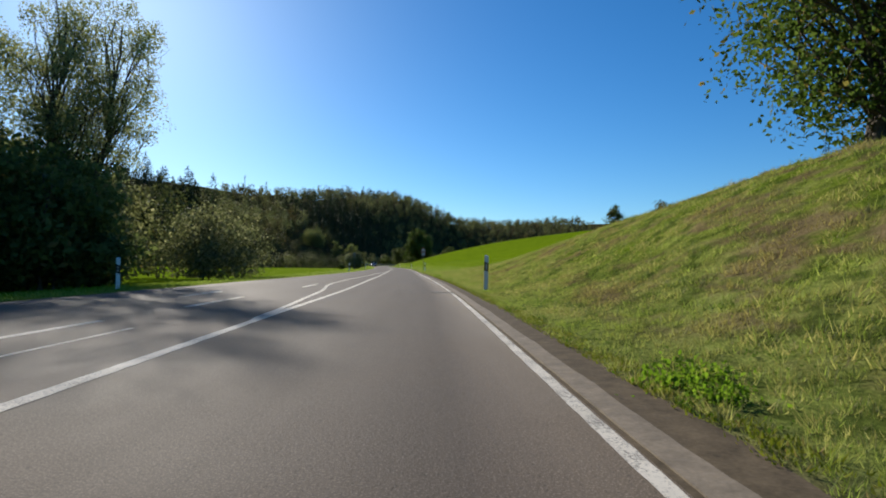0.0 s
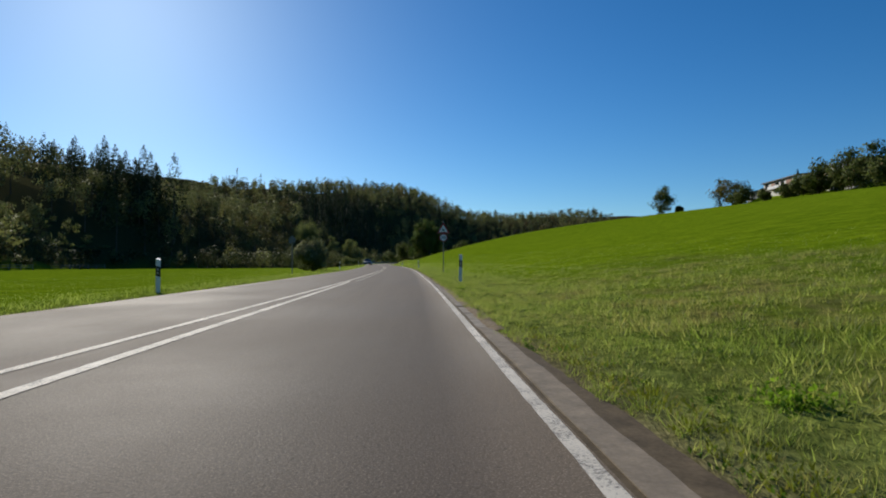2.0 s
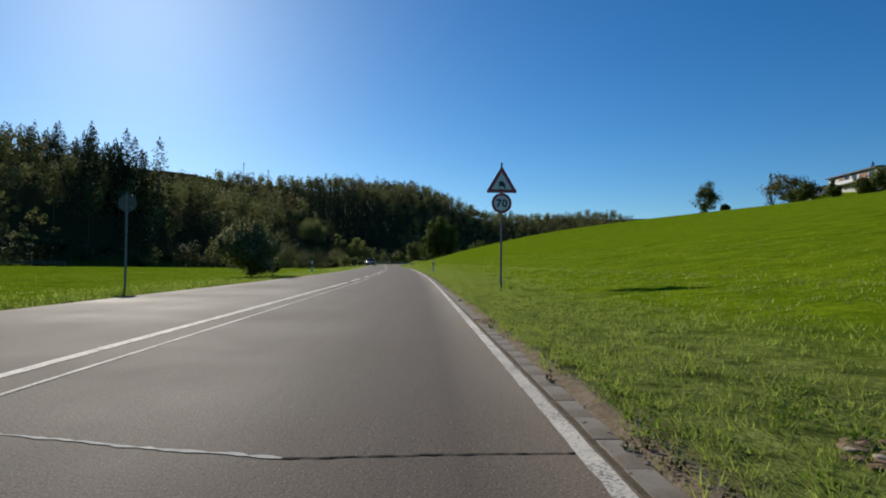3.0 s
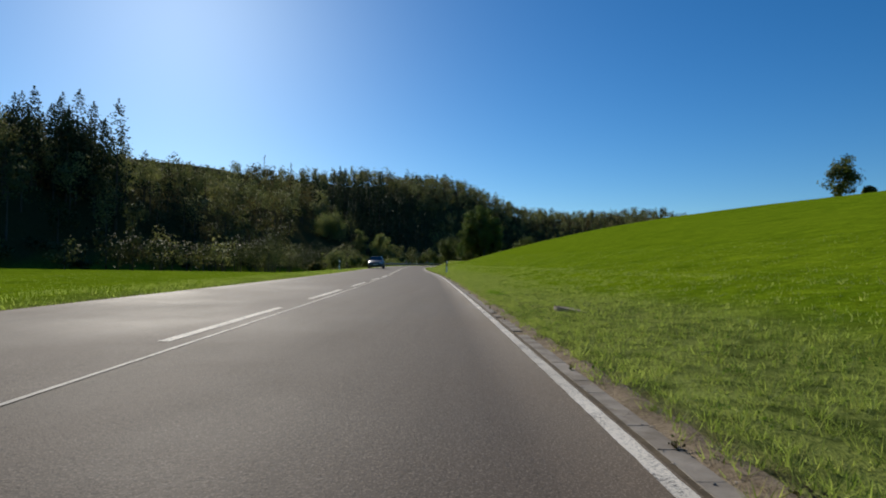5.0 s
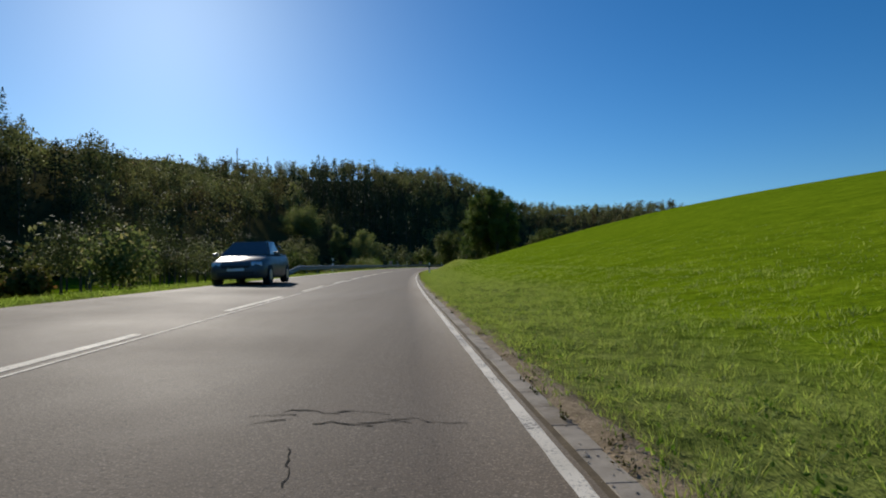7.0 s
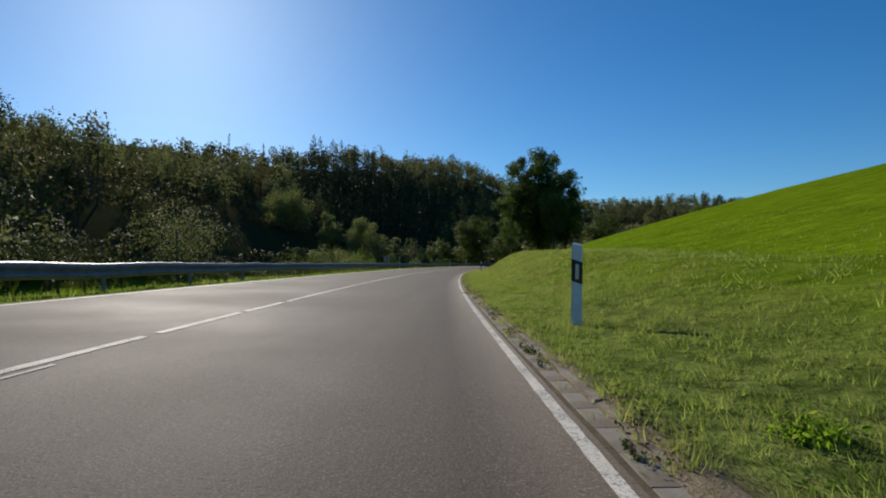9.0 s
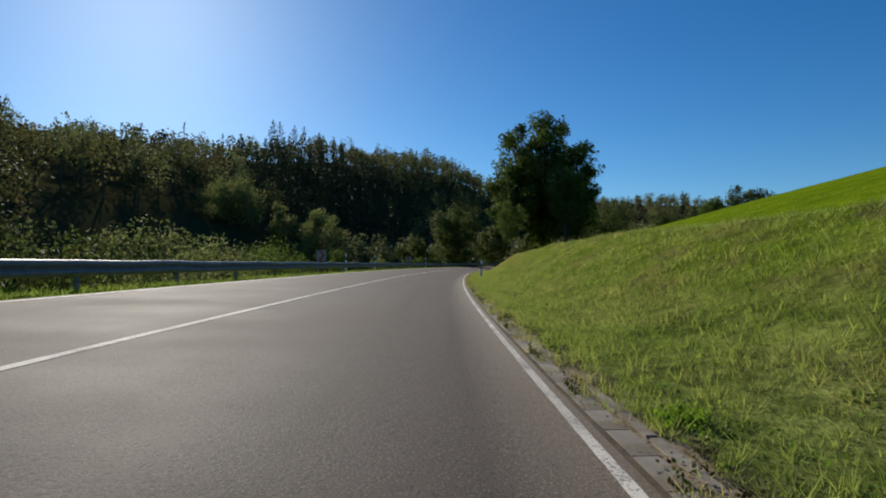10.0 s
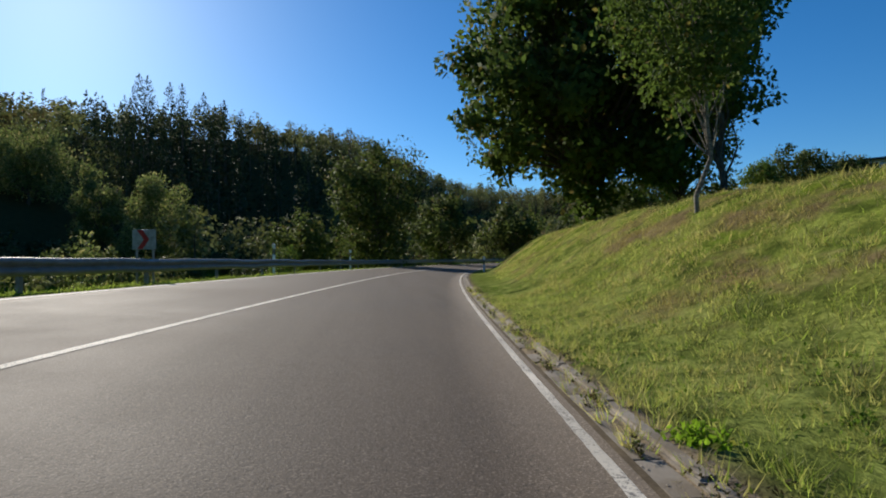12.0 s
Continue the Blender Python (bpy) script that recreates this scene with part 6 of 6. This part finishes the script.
build_grass("valley_meadow_grass", 15, 200, 2.0, 24, 14, 0.06, 0.02, 0.05, "sunlit green meadow grass in the valley", 25, -1, 0.6)
build_herbs("verge_herbs", -3, 300, 0.32, 2.6, 1150, 38, 0.026, "broad-leaved dandelion and clover leaves among the verge grass", 38)

build_herbs("gutter_weeds", 203, 300, 0.1, 0.36, 330, 46, 0.02, "withered brown weeds rooted in the gutter joints", 39, "dead_weed", (0.02, 0.085), 0.03)
build_herbs("slab_weeds", 56, 203, 0.14, 0.34, 200, 40, 0.018, "withered weeds rooted along the gutter slabs", 40, "dead_weed", (0.015, 0.06), 0.022)

# trees by the road
tree("tree", (9.7, 12.2, float(height(9.7, 12.2)) - 0.1), 8.8, 8.4, 0.0, 30000, 0.14, "leaf_light", "green broadleaf tree with several stems on the bank", seed=31, soft=False, stems=5, lumps=70, girth=0.36, low_cut=0.5)
for n, (x, y, h, w, lx) in enumerate(((-19.8, 34.5, 17.4, 6.2, 1.7), (-21.7, 33.2, 17.6, 6.2, 1.2), (-23.1, 36.0, 18.1, 6.9, 1.0), (-25.7, 32.1, 17.8, 6.7, 0.3), (-28.1, 34.9, 18.1, 7.2, 0.3))):
    tree("birch_tree", (x, y, float(height(x, y))), h, w, 4.3, 22000, 0.13, "birch_leaf", "tall slender birch with thin sunlit foliage", bark="bark", seed=41 + n, lumps=44, girth=0.2, lean=(lx, 0), thin=0.05, airy=0.42, soft=False, group="birches")
for n, (x, y, h, w, mat_name) in enumerate(((-13.6, 20.5, 5.6, 4.2, "leaf"), (-15.8, 23, 6.4, 5, "leaf"), (-17.5, 21, 7, 6, "leaf"), (-14.9, 26, 5.2, 4.8, "leaf_pale"), (-18.6, 33.5, 6.4, 5.4, "shrub_leaf"), (-19.5, 44, 8, 7, "wood_leaf"), (-24, 31, 9, 7, "leaf"), (-20, 31, 8, 6, "leaf"), (-28, 30, 9, 8, "leaf"), (-19.0, 29.0, 6.5, 5, "leaf"), (-20.5, 27.5, 5, 4.5, "leaf_light"), (-22, 35, 9, 7, "leaf"), (-32, 33, 9, 8, "leaf"))):
    tree("bush", (x, y, float(height(x, y))), h, w, -0.4, 4000, 0.26, mat_name, "dense dark green roadside thicket under the birches", "bush", seed=51 + n, soft=False, low_cut=0.0, stems=3, lumps=24, girth=0.09, group="thicket")
for n, (x, y, h, w) in enumerate(((-12.6, 21.5, 1.9, 3.4), (-15.2, 19.8, 2.0, 3.8), (-18.4, 19.0, 2.2, 4.4), (-21.8, 21.5, 2.2, 4.6), (-18.2, 24.0, 2.0, 4.0), (-17.6, 27.5, 2.2, 4.6), (-25.5, 24.0, 2.4, 5.0), (-22.0, 27.5, 2.2, 4.6))):
    tree("bush", (x, y, float(height(x, y))), h, w, 0.0, 1900, 0.23, "leaf", "low dark scrub filling the foot of the thicket", "bush", seed=201 + n, low_cut=0.0, stems=3, lumps=20, girth=0.05, group="thicket")
tree("bush", (-12.8, 35.5, float(height(-12.8, 35.5))), 3.75, 7.4, -0.5, 18000, 0.15, "shrub_leaf", "large rounded shrub with sunlit rim on the verge", "bush", seed=61, soft=False, low_cut=0.0, fluff=1.1, stems=6, lumps=26, girth=0.09)
tree("bush", (-11.4, 101.5, float(height(-11.4, 101.5))), 3.0, 3.5, 0.0, 26000, 0.11, "leaf_shrub", "rounded shrub with pale upright shoots by the road", "bush", seed=62, low_cut=0.0, fluff=1.0, stems=5, lumps=30, girth=0.05, shoots=46)
for n, (x, y, h, w, mat_name) in enumerate(((-19.0, 184.8, 2.2, 3.0, "leaf_pale"), (-20.8, 182.6, 1.0, 1.5, "leaf_brown"), (-18.6, 195.0, 2.2, 1.9, "leaf_pale"), (-19.3, 209, 1.9, 3.0, "leaf"),
                                  (-16.5, 124.0, 1.2, 1.6, "leaf"), (-21.8, 255, 1.9, 3.8, "leaf_pale"), (-22.2, 259.5, 2.2, 4.4, "leaf_pale"), (-22.0, 264, 1.9, 4.2, "leaf_pale"), (-22.6, 269, 2.3, 4.4, "leaf_light"), (-22.6, 251, 1.2, 3.6, "leaf"), (-23.5, 277, 2.0, 4.2, "leaf_light"),
                                  (-21.2, 287, 1.5, 2.0, "leaf_light"), (-20.0, 305.5, 1.7, 2.4, "leaf_pale"), (-16.0, 322, 1.6, 2.2, "leaf_light"), (-17.2, 301.2, -1.0, 2.0, "leaf_pale"))):
    tree("bush", (x, y, float(height(x, y))), 2.15 - float(height(x, y)) if 205 < y < 300 else h + (2.4 if y > 215 else 0), w, 0.05, 4600 if y > 240 else 3000, 0.115 if y > 240 else 0.15, mat_name, "leafy green bush with pale leaves on the far verge", "bush", seed=71 + n, low_cut=0.1, stems=4, lumps=18, girth=0.05, group="verge bushes")
tree("oak_tree", (1.0, 314.0, float(height(1.0, 314.0)) - 0.2), 19.4, 16.6, 0.3, 58000, 0.33, "oak_leaf", "massive dark green oak with dense uneven crown", seed=91, lumps=130, girth=0.42, lean=(-0.2, 0), fluff=0.78, low_cut=0.0)
# leaf colour lightened to stand for sun that the hill blocks here
tree("tree", (-69.0, 391.0, float(height(-69.0, 391.0)) - 0.3), 13.5, 18.0, 0.3, 20000, 0.36, "leaf_pale", "broad tree turning yellow and reddish at the wood edge", seed=96, soft=False, lumps=46, girth=0.3, low_cut=0.1)
tree("tree", (-51.4, 377.3, float(height(-51.4, 377.3)) - 0.3), 20.0, 7.6, 0.6, 16000, 0.3, "leaf_pale", "slender pale olive tree before the dark spruces", seed=97, soft=False, lumps=34, girth=0.24, low_cut=0.1)
tree("tree", (-41.6, 373.1, float(height(-41.6, 373.1)) - 0.3), 17.4, 11.5, 0.8, 16000, 0.32, "leaf_pale", "round pale tree with sunlit top before the spruces", seed=98, soft=False, lumps=30, girth=0.26, low_cut=0.2)
tree("young_tree", (-5.5, 293.1, float(height(-5.5, 293.1)) - 0.1), 6.5, 3.1, 1.0, 14000, 0.09, "oak_leaf", "young slender tree with bare lower trunk on the bank", bark="bark_pale", seed=92, soft=False, lumps=30, girth=0.042)
tree("tree", (2.3, 304.5, float(height(2.3, 304.5)) - 0.2), 10.6, 5.0, 3.4, 12000, 0.2, "oak_leaf", "slim dark tree standing before the oak", seed=99, lumps=30, girth=0.16, soft=False)
tree("tree", (5.2, 313.0, float(height(5.2, 313.0)) - 0.2), 10.5, 6.5, 0.5, 14000, 0.2, "oak_leaf", "dark green tree at the edge of the copse", seed=93, lumps=30, girth=0.2)
tree("tree", (19.0, 345.0, float(height(19.0, 345.0)) - 0.2), 9.0, 10.0, 0.5, 8000, 0.32, "leaf", "low spreading dark tree behind the oak", seed=94, lumps=30, girth=0.22)
tree("tree", (-10.4, 336.0, float(height(-10.4, 336.0)) - 0.2), 13.0, 10.0, 1.0, 16000, 0.27, "leaf", "broad dark green tree beyond the bend", seed=95, lumps=40, girth=0.28)
for n, (x, y, h, w) in enumerate(((-2.5, 352, 9, 8), (6, 352, 8, 8), (-18, 350, 9, 8))):
    tree("tree", (x, y, float(height(x, y)) - 0.2), h, w, 0.4, 5000, 0.4, "leaf", "dark green trees closing the view beyond the bend", seed=101 + n, lumps=24, girth=0.2, group="bend trees")

# row of trees, hedges and houses along the top of the meadow
for n, (x, y, h, w, mat_name) in enumerate(((93.6, 272, 12.5, 9.0, "leaf"), (99.5, 270, 2.6, 3.4, "leaf"), (111, 252, 9.0, 13.0, "leaf_brown"), (109, 245, 3.5, 5.0, "leaf"), (112, 221, 2.8, 4.0, "leaf"), (111, 208, 3.8, 6.0, "leaf"), (110, 198, 4.2, 7.0, "leaf"),
                                            (107, 186, 6.0, 8.0, "leaf"), (104, 174, 7.0, 8.0, "leaf"), (106, 236, 4.4, 6.5, "leaf"), (107, 226, 2.6, 5.0, "leaf"), (107, 214, 3.2, 6.0, "leaf"), (107, 201, 7.5, 8.0, "leaf"), (108, 191, 9.0, 9.0, "leaf"), (108, 182, 9.0, 8.0, "leaf"), (107, 162.1, 14.5, 9.5, "leaf"), (109, 171, 8.5, 9.0, "leaf"), (107, 207, 5.0, 7.0, "leaf"), (72, 332, 3.4, 5.2, "leaf"), (76, 397, 6.0, 6.5, "leaf"), (83, 402, 6.5, 6.0, "leaf"), (88, 406, 5.0, 6.0, "leaf"))):
    tree("tree", (x, y, float(height(x, y)) - 0.2), h + (1.8 if 180 < y < 262 else 0), w, 0.3, 4200 if h > 6.2 else 2200, 0.52, mat_name, "round green garden tree along the top of the meadow", seed=121 + n, lumps=18, girth=0.16, group="hilltop trees")
for n, (x, y, h, w, mat_name) in enumerate(((49.4, 367.2, 7.4, 6.5, "leaf_light"), (57, 371.8, 10.2, 8.0, "leaf"), (61.1, 371.2, 8.4, 7.0, "leaf"), (62.2, 365.4, 5.4, 7.0, "leaf"), (51.6, 381, 6.4, 8.0, "leaf"), (42.4, 380.4, 8.6, 9.0, "leaf"), (53.5, 372, 4.6, 6.0, "leaf_light"))):
    tree("tree", (x, y, float(height(x, y)) - 0.2), h, w, 0.3, 4600, 0.38, mat_name, "round green tree on the crest of the meadow", seed=221 + n, lumps=20, low_cut=0.1, girth=0.16, group="crest trees")
tree_pts = np.array([[48.2, 383.0, 0.0], [114.8, 268.5, 0.0], [107.0, 146.6, 0.0], [118.0, 226.0, 0.0]])
tree_pts[:, 2] = height(tree_pts[:, 0], tree_pts[:, 1])
far_trees("garden_conifers", tree_pts, np.array([9.8, 13.5, 19.5, 6.0]), np.array([5.0, 4.6, 6.0, 2.6]), 800, 0.5, "needle", True, "slim dark conifers beside the hilltop houses", 140)
for n, (x, y, wide, deep, walls, rise, turn, lift, bricky) in enumerate(((119, 229, 22, 9, 2.6, 0.8, 84, 24.1, True), (119.5, 203, 14, 10, 2.9, 0.9, 86, 24.6, False), (121, 248, 12, 8, 2.3, 0.7, 80, 22.6, False))):
    house(pose(x, y, lift, 0, 0, turn + 180), wide, deep, walls, rise, "white plastered hillside house with brick panel and dark shallow roof" if bricky else "white plastered hillside house with dark shallow roof", 150 + n, bricky)

house(pose(74.0, 369.0, float(height(74.0, 369.0)) + 1.6, 0, 0, -48), 17, 8, 2.3, 1.0, "low white house with long grey roof behind the meadow crest", 160)

mast(pose(-174.4, 595.0, float(height(-174.4, 595.0))), 90.5 - float(height(-174.4, 595.0)))
for x, y, turn, long in ((-88.0, 186.0, 72, 15), (-83.0, 158.0, 74, 10)):
    fence(pose(x, y, float(height(x, y)), 0, 0, turn), long, "weathered grey timber rail fence at the foot of the wood")
